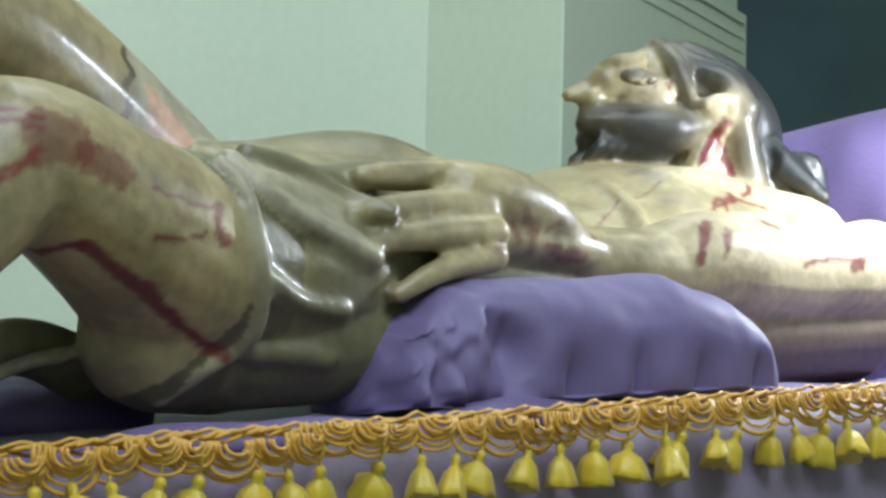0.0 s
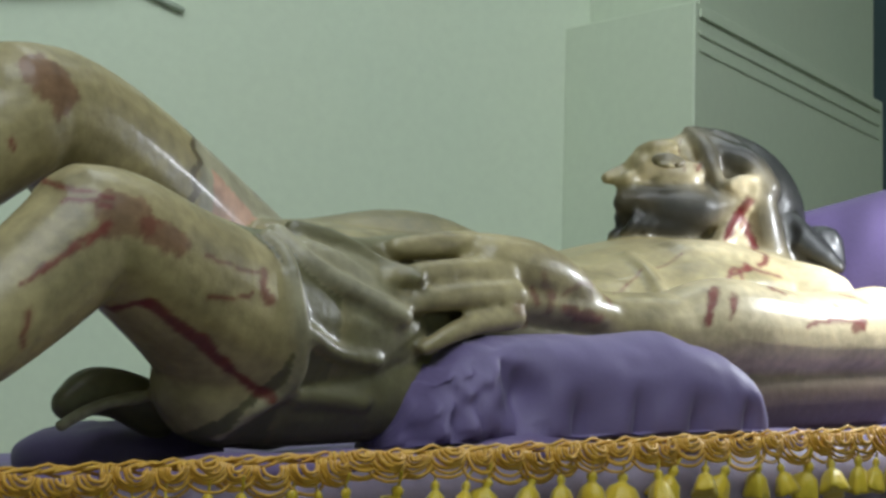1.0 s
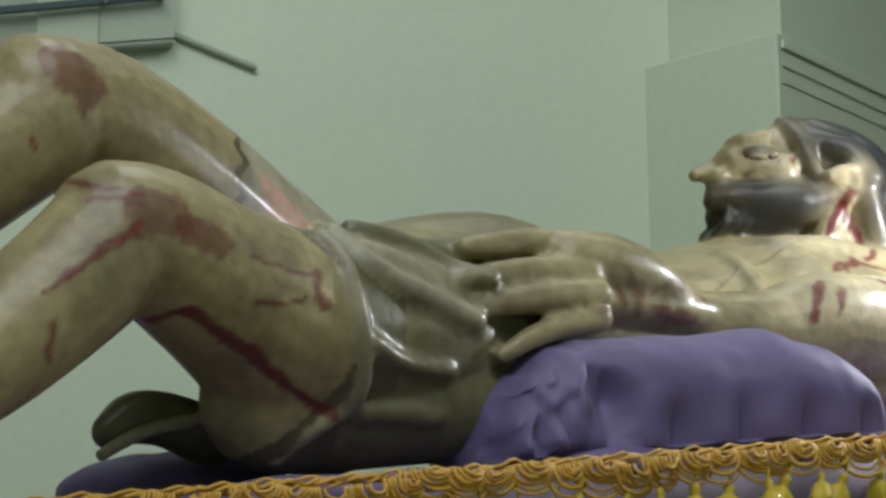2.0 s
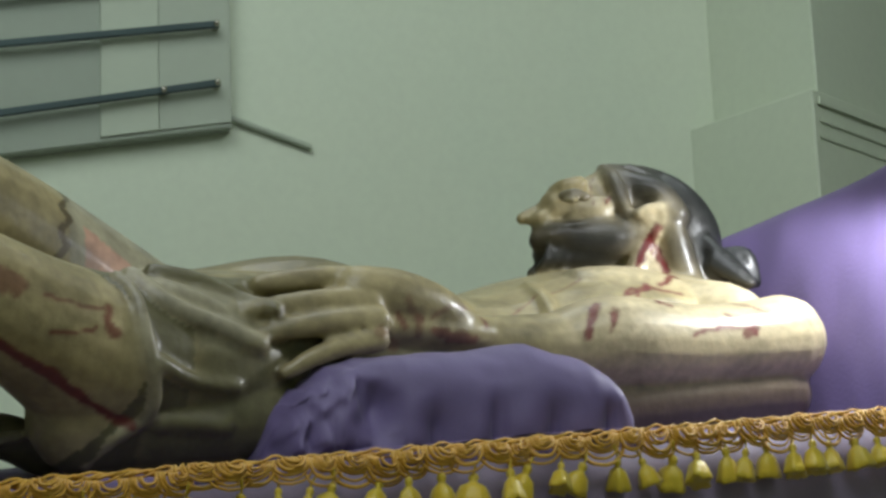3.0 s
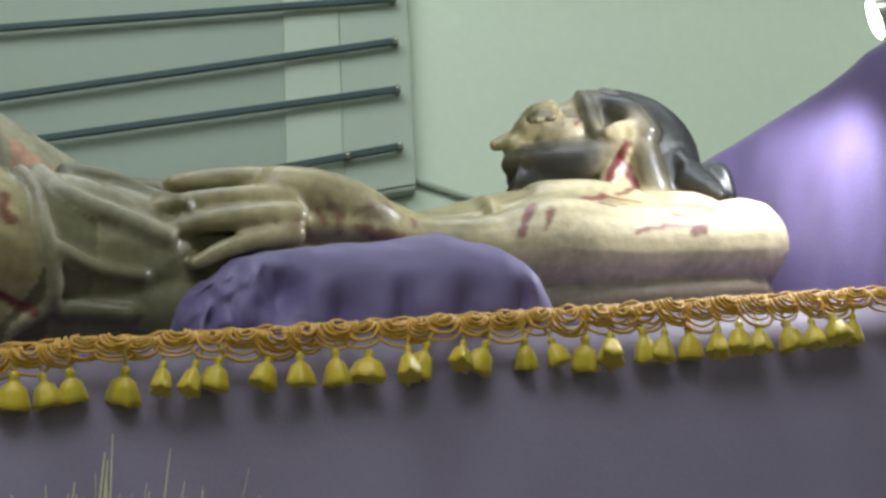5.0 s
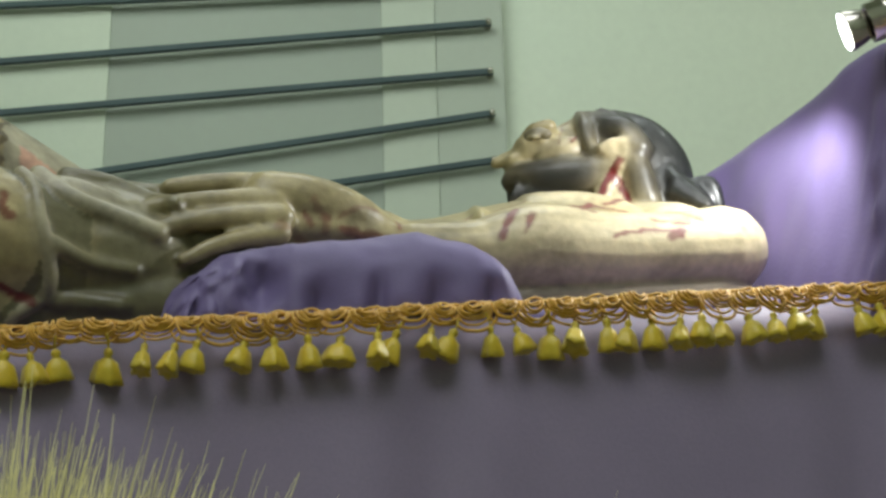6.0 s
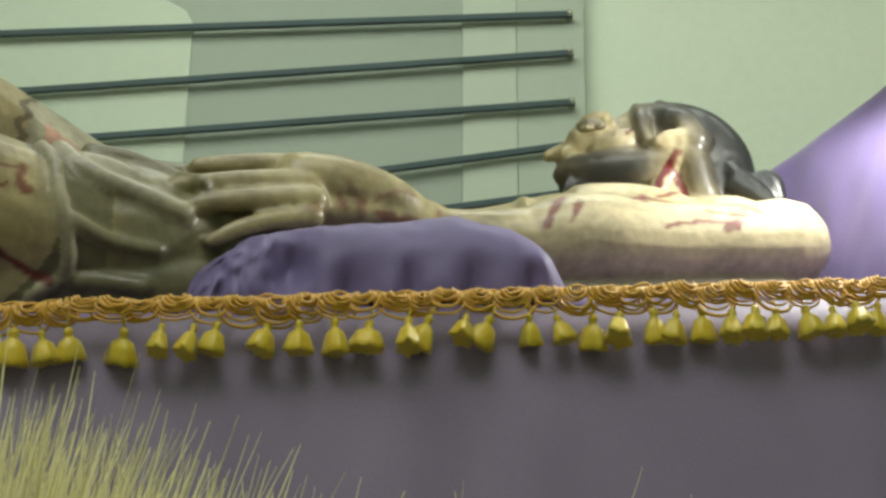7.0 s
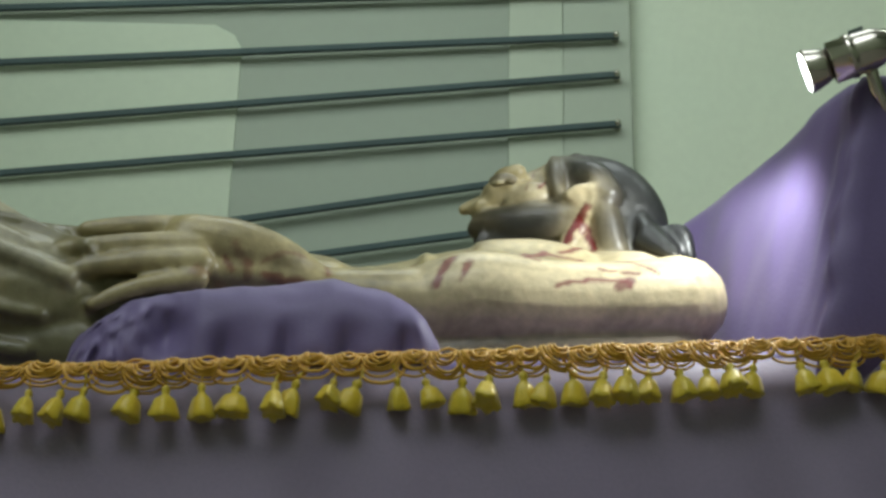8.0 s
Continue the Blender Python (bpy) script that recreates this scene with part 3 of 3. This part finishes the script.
# neck
form(PALE, [(0.280, 0.286, 1.206, 0.0299), (0.276, 0.283, 1.177, 0.0322), (0.273, 0.284, 1.142, 0.0423)])
form(PALE, [(0.271, 0.263, 1.219, 0.0096), (0.255, 0.267, 1.191, 0.0114), (0.238, 0.272, 1.160, 0.0100)])
form(PALE, [(0.278, 0.262, 1.209, 0.0096), (0.282, 0.256, 1.175, 0.0116), (0.288, 0.249, 1.145, 0.0116)])
# skull and face
form(PALE, [(0.249, 0.329, 1.263, 0.0326), (0.267, 0.327, 1.258, 0.0381)])
form(HAIR, [(0.281, 0.322, 1.261, 0.0439), (0.304, 0.301, 1.247, 0.0433), (0.310, 0.296, 1.226, 0.0421)])
form(HAIR, [(0.274, 0.303, 1.252, 0.0327), (0.294, 0.285, 1.236, 0.0345), (0.309, 0.278, 1.209, 0.0336)])
form(PALE, [(0.224, 0.329, 1.257, 0.0270), (0.242, 0.327, 1.259, 0.0312)])
form(SKIN, [(0.188, 0.323, 1.267, 0.0095), (0.191, 0.309, 1.270, 0.0094), (0.204, 0.300, 1.272, 0.0094)])
form(SKIN, [(0.188, 0.306, 1.259, 0.0069), (0.195, 0.300, 1.259, 0.0069)])
form(SKIN, [(0.185, 0.331, 1.254, 0.0082), (0.167, 0.334, 1.246, 0.0075), (0.153, 0.336, 1.239, 0.0068)])
form(SKIN, [(0.161, 0.329, 1.236, 0.0056), (0.167, 0.321, 1.238, 0.0075), (0.173, 0.318, 1.240, 0.0056)])
form(PALE, [(0.205, 0.310, 1.243, 0.0177), (0.222, 0.295, 1.241, 0.0190)])
form(DARKSKIN, [(0.162, 0.321, 1.216, 0.0056), (0.170, 0.309, 1.216, 0.0056), (0.177, 0.300, 1.212, 0.0037)])
form(HAIR, [(0.164, 0.328, 1.224, 0.0056), (0.175, 0.314, 1.225, 0.0075), (0.195, 0.297, 1.222, 0.0093), (0.217, 0.284, 1.223, 0.0100)])
form(HAIR, [(0.175, 0.332, 1.201, 0.0125), (0.198, 0.314, 1.201, 0.0219), (0.229, 0.296, 1.208, 0.0228), (0.245, 0.274, 1.223, 0.0107)])
form(HAIR, [(0.165, 0.337, 1.181, 0.0081), (0.184, 0.328, 1.185, 0.0138), (0.208, 0.316, 1.185, 0.0176), (0.235, 0.299, 1.189, 0.0152)])
form(HAIR, [(0.166, 0.306, 1.201, 0.0037), (0.161, 0.309, 1.189, 0.0043), (0.157, 0.320, 1.181, 0.0031)])
form(HAIR, [(0.177, 0.301, 1.201, 0.0037), (0.172, 0.305, 1.190, 0.0043), (0.168, 0.316, 1.182, 0.0031)])
form(HAIR, [(0.188, 0.297, 1.203, 0.0037), (0.182, 0.301, 1.190, 0.0043), (0.178, 0.312, 1.183, 0.0031)])
form(HAIR, [(0.199, 0.293, 1.204, 0.0037), (0.194, 0.296, 1.192, 0.0043), (0.188, 0.308, 1.184, 0.0031)])
form(HAIR, [(0.210, 0.289, 1.204, 0.0037), (0.205, 0.292, 1.193, 0.0044), (0.199, 0.304, 1.185, 0.0031)])
form(HAIR, [(0.222, 0.284, 1.206, 0.0038), (0.215, 0.288, 1.193, 0.0044), (0.209, 0.300, 1.185, 0.0031)])
# cheek beside the nose, full beard up to the ear
form(SKIN, [(0.188, 0.322, 1.252, 0.0190), (0.215, 0.320, 1.252, 0.0240)])
form(HAIR, [(0.166, 0.324, 1.214, 0.0120), (0.195, 0.306, 1.213, 0.0210), (0.234, 0.286, 1.212, 0.0230), (0.254, 0.268, 1.217, 0.0110)])
# eye socket with its shade put into the colour, lid and brow
form(SOCKET_SHADE, [(0.176, 0.286, 1.254, 0.0070), (0.183, 0.277, 1.254, 0.0074), (0.192, 0.270, 1.251, 0.0058)])
form(SKIN, [(0.170, 0.278, 1.246, 0.0026), (0.175, 0.268, 1.245, 0.0030), (0.183, 0.264, 1.244, 0.0020)])
# ear
form(PALE, [(0.248, 0.259, 1.234, 0.0063), (0.259, 0.252, 1.240, 0.0057), (0.272, 0.248, 1.238, 0.0057), (0.272, 0.249, 1.224, 0.0057), (0.264, 0.254, 1.213, 0.0063)])
form(PALE, [(0.258, 0.260, 1.231, 0.0095), (0.269, 0.259, 1.229, 0.0095), (0.267, 0.260, 1.217, 0.0083)])
# hair: cap, and locks down the nape and over the shoulder
form(HAIR, [(0.262, 0.328, 1.294, 0.0125), (0.285, 0.315, 1.279, 0.0254), (0.305, 0.297, 1.252, 0.0379), (0.319, 0.286, 1.217, 0.0423), (0.323, 0.282, 1.175, 0.0355)])
form(HAIR, [(0.249, 0.323, 1.297, 0.0072), (0.243, 0.294, 1.277, 0.0096), (0.240, 0.278, 1.257, 0.0095), (0.242, 0.271, 1.239, 0.0069), (0.244, 0.268, 1.227, 0.0050)])
form(HAIR, [(0.255, 0.310, 1.289, 0.0104), (0.265, 0.284, 1.269, 0.0155), (0.279, 0.264, 1.258, 0.0155), (0.288, 0.250, 1.233, 0.0156)])
form(HAIR, [(0.283, 0.249, 1.223, 0.0116), (0.288, 0.249, 1.194, 0.0155), (0.295, 0.248, 1.164, 0.0169), (0.304, 0.241, 1.146, 0.0131)])
form(HAIR, [(0.267, 0.302, 1.295, 0.0059), (0.280, 0.275, 1.276, 0.0065), (0.294, 0.260, 1.245, 0.0079), (0.304, 0.253, 1.208, 0.0086), (0.315, 0.243, 1.169, 0.0093), (0.325, 0.234, 1.151, 0.0074)])
form(HAIR, [(0.273, 0.302, 1.292, 0.0059), (0.285, 0.275, 1.270, 0.0066), (0.297, 0.261, 1.240, 0.0079), (0.307, 0.253, 1.203, 0.0086), (0.319, 0.241, 1.176, 0.0094), (0.330, 0.233, 1.150, 0.0074)])
form(HAIR, [(0.278, 0.302, 1.288, 0.0059), (0.290, 0.274, 1.265, 0.0066), (0.301, 0.262, 1.235, 0.0079), (0.311, 0.253, 1.207, 0.0087), (0.325, 0.239, 1.183, 0.0094), (0.334, 0.232, 1.158, 0.0074)])
form(HAIR, [(0.282, 0.301, 1.285, 0.0060), (0.295, 0.274, 1.259, 0.0066), (0.304, 0.263, 1.230, 0.0080), (0.315, 0.252, 1.203, 0.0087), (0.329, 0.239, 1.176, 0.0094), (0.338, 0.231, 1.154, 0.0075)])
form(HAIR, [(0.286, 0.300, 1.280, 0.0060), (0.299, 0.274, 1.253, 0.0067), (0.308, 0.263, 1.225, 0.0080), (0.319, 0.252, 1.196, 0.0087), (0.334, 0.237, 1.173, 0.0095), (0.343, 0.229, 1.157, 0.0075)])
form(HAIR, [(0.291, 0.298, 1.276, 0.0060), (0.304, 0.273, 1.248, 0.0067), (0.312, 0.264, 1.220, 0.0081), (0.323, 0.252, 1.200, 0.0088), (0.339, 0.235, 1.184, 0.0096), (0.347, 0.229, 1.164, 0.0076)])
form(HAIR, [(0.295, 0.298, 1.273, 0.0060), (0.309, 0.273, 1.241, 0.0067), (0.316, 0.265, 1.215, 0.0081), (0.327, 0.251, 1.198, 0.0088), (0.343, 0.234, 1.185, 0.0096), (0.351, 0.228, 1.157, 0.0076)])
form(HAIR, [(0.300, 0.296, 1.268, 0.0061), (0.313, 0.272, 1.236, 0.0068), (0.319, 0.266, 1.210, 0.0081), (0.330, 0.251, 1.190, 0.0088), (0.348, 0.232, 1.177, 0.0097), (0.356, 0.226, 1.165, 0.0076)])
form(HAIR, [(0.304, 0.295, 1.265, 0.0061), (0.319, 0.271, 1.230, 0.0068), (0.323, 0.267, 1.204, 0.0082), (0.334, 0.251, 1.192, 0.0089), (0.353, 0.231, 1.180, 0.0097), (0.361, 0.225, 1.167, 0.0077)])
form(HAIR, [(0.308, 0.294, 1.260, 0.0061), (0.323, 0.271, 1.223, 0.0068), (0.327, 0.267, 1.199, 0.0082), (0.338, 0.250, 1.192, 0.0089), (0.358, 0.229, 1.190, 0.0098), (0.365, 0.224, 1.162, 0.0077)])
form(HAIR, [(0.321, 0.244, 1.204, 0.0087), (0.321, 0.229, 1.189, 0.0080), (0.316, 0.229, 1.178, 0.0066)])
form(HAIR, [(0.324, 0.241, 1.199, 0.0087), (0.324, 0.226, 1.184, 0.0080), (0.320, 0.225, 1.174, 0.0066)])
form(HAIR, [(0.327, 0.237, 1.194, 0.0088), (0.327, 0.222, 1.179, 0.0080), (0.323, 0.221, 1.171, 0.0067)])
form(HAIR, [(0.330, 0.234, 1.189, 0.0088), (0.330, 0.219, 1.175, 0.0080), (0.327, 0.217, 1.167, 0.0067)])
form(HAIR, [(0.333, 0.230, 1.184, 0.0088), (0.333, 0.215, 1.170, 0.0081), (0.330, 0.213, 1.164, 0.0067)])
form(HAIR, [(0.336, 0.226, 1.178, 0.0088), (0.336, 0.211, 1.166, 0.0081), (0.334, 0.209, 1.160, 0.0067)])
form(HAIR, [(0.339, 0.223, 1.173, 0.0088), (0.339, 0.208, 1.160, 0.0081), (0.337, 0.205, 1.157, 0.0067)])
form(HAIR, [(0.342, 0.219, 1.167, 0.0088), (0.342, 0.204, 1.156, 0.0081), (0.341, 0.201, 1.154, 0.0067)])
# ribs
for k in range(5):
    x = 0.13 + 0.034 * k
    form(SKIN, [(x - 0.045, 0.172, 1.098 + 0.07 * (x - 0.1), 0.008), (x - 0.040, 0.198, 1.122 + 0.07 * (x - 0.1), 0.009), (x - 0.034, 0.235, 1.141 + 0.07 * (x - 0.1), 0.008)])
form(PALE, [(0.162, 0.239, 1.133, 0.0450), (0.208, 0.236, 1.131, 0.0500), (0.247, 0.234, 1.124, 0.0500)], 0.8)

STREAKS = []


def streak(width, strength, *pts):
    STREAKS.append((width, strength, pts))


streak(0.0062, 0.9, (-0.488, 0.048, 1.027), (-0.466, 0.051, 1.018), (-0.440, 0.058, 1.006), (-0.409, 0.072, 0.991), (-0.364, 0.091, 0.981))
streak(0.004, 0.9, (-0.488, 0.048, 1.027), (-0.500, 0.056, 1.025), (-0.510, 0.084, 1.020))
streak(0.018, 0.55, (-0.525, 0.028, 1.095), (-0.510, 0.030, 1.094))
streak(0.011, 0.6, (-0.498, 0.030, 1.087), (-0.471, 0.034, 1.081))
streak(0.0032, 0.9, (-0.572, 0.104, 1.149), (-0.555, 0.062, 1.111), (-0.535, 0.035, 1.107), (-0.527, 0.032, 1.104))
streak(0.0032, 0.9, (-0.556, 0.046, 1.100), (-0.541, 0.035, 1.101), (-0.529, 0.030, 1.099))
streak(0.0035, 0.85, (-0.529, 0.027, 1.088), (-0.552, 0.027, 1.070), (-0.572, 0.027, 1.055), (-0.590, 0.027, 1.040))
streak(0.0028, 0.85, (-0.533, 0.026, 1.080), (-0.557, 0.026, 1.064), (-0.575, 0.026, 1.049))
streak(0.018, 0.6, (-0.551, 0.105, 1.199), (-0.536, 0.106, 1.190))
streak(0.0026, 0.85, (-0.442, 0.039, 1.043), (-0.424, 0.042, 1.045), (-0.402, 0.047, 1.052))
streak(0.006, 0.75, (-0.392, 0.053, 1.070), (-0.391, 0.051, 1.055), (-0.386, 0.051, 1.049))
streak(0.003, 0.7, (-0.448, 0.038, 1.076), (-0.425, 0.043, 1.071), (-0.397, 0.052, 1.070))
streak(0.004, 0.8, (-0.585, 0.022, 1.021), (-0.585, 0.024, 1.007), (-0.583, 0.027, 0.997))
streak(0.0045, 0.85, (0.101, 0.121, 1.103), (0.088, 0.109, 1.087), (0.082, 0.105, 1.073))
streak(0.004, 0.75, (0.112, 0.109, 1.094), (0.107, 0.105, 1.082))
streak(0.0032, 0.9, (0.193, 0.087, 1.080), (0.225, 0.087, 1.089), (0.255, 0.089, 1.090), (0.266, 0.090, 1.081))
streak(0.0028, 0.85, (0.235, 0.094, 1.108), (0.257, 0.091, 1.102), (0.273, 0.093, 1.098))
streak(0.006, 0.8, (0.251, 0.088, 1.083), (0.264, 0.090, 1.088))
streak(0.0055, 0.9, (0.259, 0.256, 1.208), (0.250, 0.259, 1.192), (0.217, 0.238, 1.174), (0.197, 0.226, 1.163))
streak(0.005, 0.9, (0.260, 0.256, 1.204), (0.274, 0.255, 1.182), (0.251, 0.211, 1.157), (0.223, 0.188, 1.144))
streak(0.004, 0.9, (0.137, 0.134, 1.119), (0.185, 0.182, 1.138), (0.174, 0.122, 1.125), (0.182, 0.106, 1.118))
streak(0.0045, 0.85, (0.202, 0.187, 1.143), (0.171, 0.112, 1.119))
streak(0.0022, 0.85, (0.001, 0.136, 1.100), (0.073, 0.195, 1.120), (0.107, 0.198, 1.131), (0.141, 0.210, 1.148))
streak(0.003, 0.85, (0.236, 0.293, 1.282), (0.232, 0.285, 1.264), (0.223, 0.278, 1.248))
streak(0.0018, 0.85, (0.236, 0.317, 1.288), (0.221, 0.308, 1.271), (0.211, 0.285, 1.248))
streak(0.0016, 0.8, (0.235, 0.304, 1.278), (0.221, 0.282, 1.254))
streak(0.005, 0.45, (-0.093, 0.107, 1.083), (-0.091, 0.106, 1.067))
streak(0.007, 0.4, (-0.139, 0.087, 1.065), (-0.113, 0.113, 1.057))
streak(0.006, 0.7, (-0.077, 0.107, 1.073), (-0.050, 0.114, 1.068), (-0.030, 0.119, 1.067))
streak(0.004, 0.7, (-0.114, 0.108, 1.085), (-0.106, 0.104, 1.074))
streak(0.004, 0.7, (-0.015, 0.129, 1.094), (-0.018, 0.118, 1.081))
streak(0.0055, 0.9, (0.259, 0.245, 1.219), (0.252, 0.250, 1.203), (0.240, 0.250, 1.186), (0.216, 0.235, 1.166))
streak(0.0045, 0.9, (0.254, 0.250, 1.204), (0.262, 0.250, 1.190), (0.266, 0.240, 1.174), (0.261, 0.220, 1.155))
streak(0.0045, 0.85, (0.173, 0.170, 1.135), (0.204, 0.180, 1.143), (0.222, 0.180, 1.137), (0.241, 0.180, 1.135))
streak(0.006, 0.75, (0.312, 0.140, 1.133), (0.331, 0.140, 1.140), (0.348, 0.140, 1.141))
streak(0.0028, 0.85, (0.259, 0.120, 1.116), (0.274, 0.110, 1.108), (0.294, 0.100, 1.094))
streak(0.004, 0.55, (0.090, 0.106, 1.106), (0.086, 0.102, 1.092), (0.080, 0.102, 1.074))
streak(0.004, 0.5, (0.112, 0.104, 1.104), (0.108, 0.101, 1.090), (0.104, 0.101, 1.078))
streak(0.004, 0.45, (-0.080, 0.115, 1.087), (-0.062, 0.115, 1.096), (-0.042, 0.120, 1.094))
streak(0.004, 0.4, (-0.105, 0.110, 1.101), (-0.098, 0.110, 1.090), (-0.089, 0.110, 1.079))


def statue():
    bm = bmesh.new()
    for color, rows, flat in FORMS:
        tube(bm, [r[:3] for r in rows], [r[3] for r in rows], 20, flat)
    me = bpy.data.meshes.new("raw")
    bm.to_mesh(me)
    bm.free()
    raw = new("raw", me)
    r = raw.modifiers.new("join", "REMESH")
    r.mode, r.voxel_size = "VOXEL", 0.0031
    s = raw.modifiers.new("soften", "SMOOTH")
    s.factor, s.iterations = 0.5, 4
    done = bpy.data.meshes.new_from_object(raw.evaluated_get(bpy.context.evaluated_depsgraph_get()))
    bpy.data.objects.remove(raw)
    n = len(done.vertices)
    co = np.empty(n * 3, np.float32)
    done.vertices.foreach_get("co", co)
    co = co.reshape(n, 3)
    col = np.zeros((n, 4), np.float32)
    col[:, 3] = 1

    def to_line(pts, rad, flat):
        near = np.full(n, 9.0, np.float32)
        for p, q, r0, r1 in zip(pts, pts[1:], rad, rad[1:]):
            d = (q - p).astype(np.float32)
            k = np.clip(((co - p.astype(np.float32)) @ d) / max(float(d @ d), 1e-9), 0, 1)[:, None]
            v = co - (p.astype(np.float32) + k * d)
            if flat < 1:
                v = v / np.array([1, 1, flat], np.float32)
            near = np.minimum(near, np.sqrt((v * v).sum(1)) - (r0 + (r1 - r0) * k[:, 0]))
        return near

    nears = [to_line([r[:3] for r in rows], [r[3] for r in rows], flat) for color, rows, flat in FORMS]
    best = np.min(nears, axis=0)
    # each paint reaches a little into the next
    total = np.zeros(n, np.float32)
    own = np.argmin(nears, axis=0)
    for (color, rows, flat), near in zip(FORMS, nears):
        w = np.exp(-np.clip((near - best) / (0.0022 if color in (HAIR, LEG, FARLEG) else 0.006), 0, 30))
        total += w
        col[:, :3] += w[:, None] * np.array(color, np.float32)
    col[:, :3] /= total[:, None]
    mine = [f[0] for f in FORMS]
    is_leg = np.array([c == LEG for c in mine])[own]
    is_far = np.array([c == FARLEG for c in mine])[own]
    # the loin cloth covers the hips up to its rolled edge
    leg, far = is_leg, is_far
    col[leg & (co[:, 0] > -0.354 - 9.0 * (co[:, 2] - 1.035) ** 2), :3] = CLOTH
    col[far & (co[:, 0] > -0.388), :3] = CLOTH_PALE
    col[far & (co[:, 0] > -0.372) & (co[:, 2] < 1.164 - 0.55 * (co[:, 0] + 0.372)) , :3] = PINK
    crack = -0.391 + 0.15 * (co[:, 2] - 1.17) + 0.004 * np.sin(co[:, 2] * 260)
    col[far & (np.abs(co[:, 0] - crack) < 0.0042), :3] = DARKSKIN
    wob = np.array([noise.noise(Vector(c) * 55) + 0.6 * noise.noise(Vector(c) * 150) for c in co], np.float32)
    blotch = np.array([noise.noise(Vector(c) * 17) for c in co], np.float32)
    hairy = np.array([c == HAIR for c in mine])[own]
    for width, strength, pts in STREAKS:
        pts = [np.array(p, float) for p in spline(pts, 4)] if len(pts) > 2 else [np.array(p, float) for p in pts]
        pts = [co[np.argmin(((co - p.astype(np.float32)) ** 2).sum(1))].astype(float) for p in pts]
        near = to_line(pts, [0.0] * len(pts), 1.0)
        a = np.clip((width * (1 + 0.45 * wob) - near) / 0.0025, 0, 1)
        a[hairy] = 0
        a *= strength
        col[:, :3] = col[:, :3] * (1 - a[:, None]) + np.array(BLOOD, np.float32) * a[:, None]
    grime = np.clip(0.14 + 0.4 * wob + 0.55 * blotch, 0, 0.7)[:, None] * (col[:, :1] > 0.2)
    col[:, :3] *= 1 - 0.6 * grime
    done.name = "statue"
    layer = done.color_attributes.new("paint", "FLOAT_COLOR", "POINT")
    layer.data.foreach_set("color", col.ravel())
    done.materials.clear()
    done.materials.append(PAINTED)
    done.polygons.foreach_set("use_smooth", [True] * len(done.polygons))
    return tagged(new("statue", done), "varnished painted wooden reclining statue with red streaks on the bier", "statue")


statue()

# ---------------------------------------------------------------- tall dry grass in front of the bier
rng = random.Random(11)
verts, faces = [], []
for k in range(4600):
    x = rng.gauss(-0.462, 0.065) if k % 10 < 6 else rng.uniform(-0.46, 0.03)
    y = rng.uniform(-0.46, -0.30)
    tall = rng.random()
    h = 0.640 + (0.0 if k % 10 < 6 else 0.022) + 0.075 * math.exp(-((x + 0.44) / 0.10) ** 2) + (0.030 * tall ** 4) + rng.uniform(-0.08, 0.02)
    lean, way = rng.gauss(0.03, 0.06), rng.uniform(-0.03, 0.03)
    w = rng.uniform(0.0012, 0.0026)
    turn = rng.uniform(-0.6, 0.6)
    cx, sx = math.cos(turn) * w, math.sin(turn) * w
    base = len(verts)
    rows = 9
    for q in range(rows):
        f = q / (rows - 1)
        c = f ** 2.2
        px_, py_, pz_ = x + lean * c + 0.012 * f, y + way * c, h * f
        s = (1 - f ** 3) * 0.9 + 0.1
        verts += [(px_ - cx * s, py_ - sx * s, pz_), (px_ + cx * s, py_ + sx * s, pz_), (px_, py_ + w * s * 0.8, pz_)]
    for q in range(rows - 1):
        a = base + 3 * q
        for i in range(3):
            j = (i + 1) % 3
            faces.append((a + i, a + j, a + 3 + j, a + 3 + i))
me = bpy.data.meshes.new("dry_grass")
me.from_pydata(verts, [], faces)
me.materials.append(STRAW)
tagged(new("dry_grass", me), "tall pale yellow dry grass standing before the bier", "grass", kind="stuff")
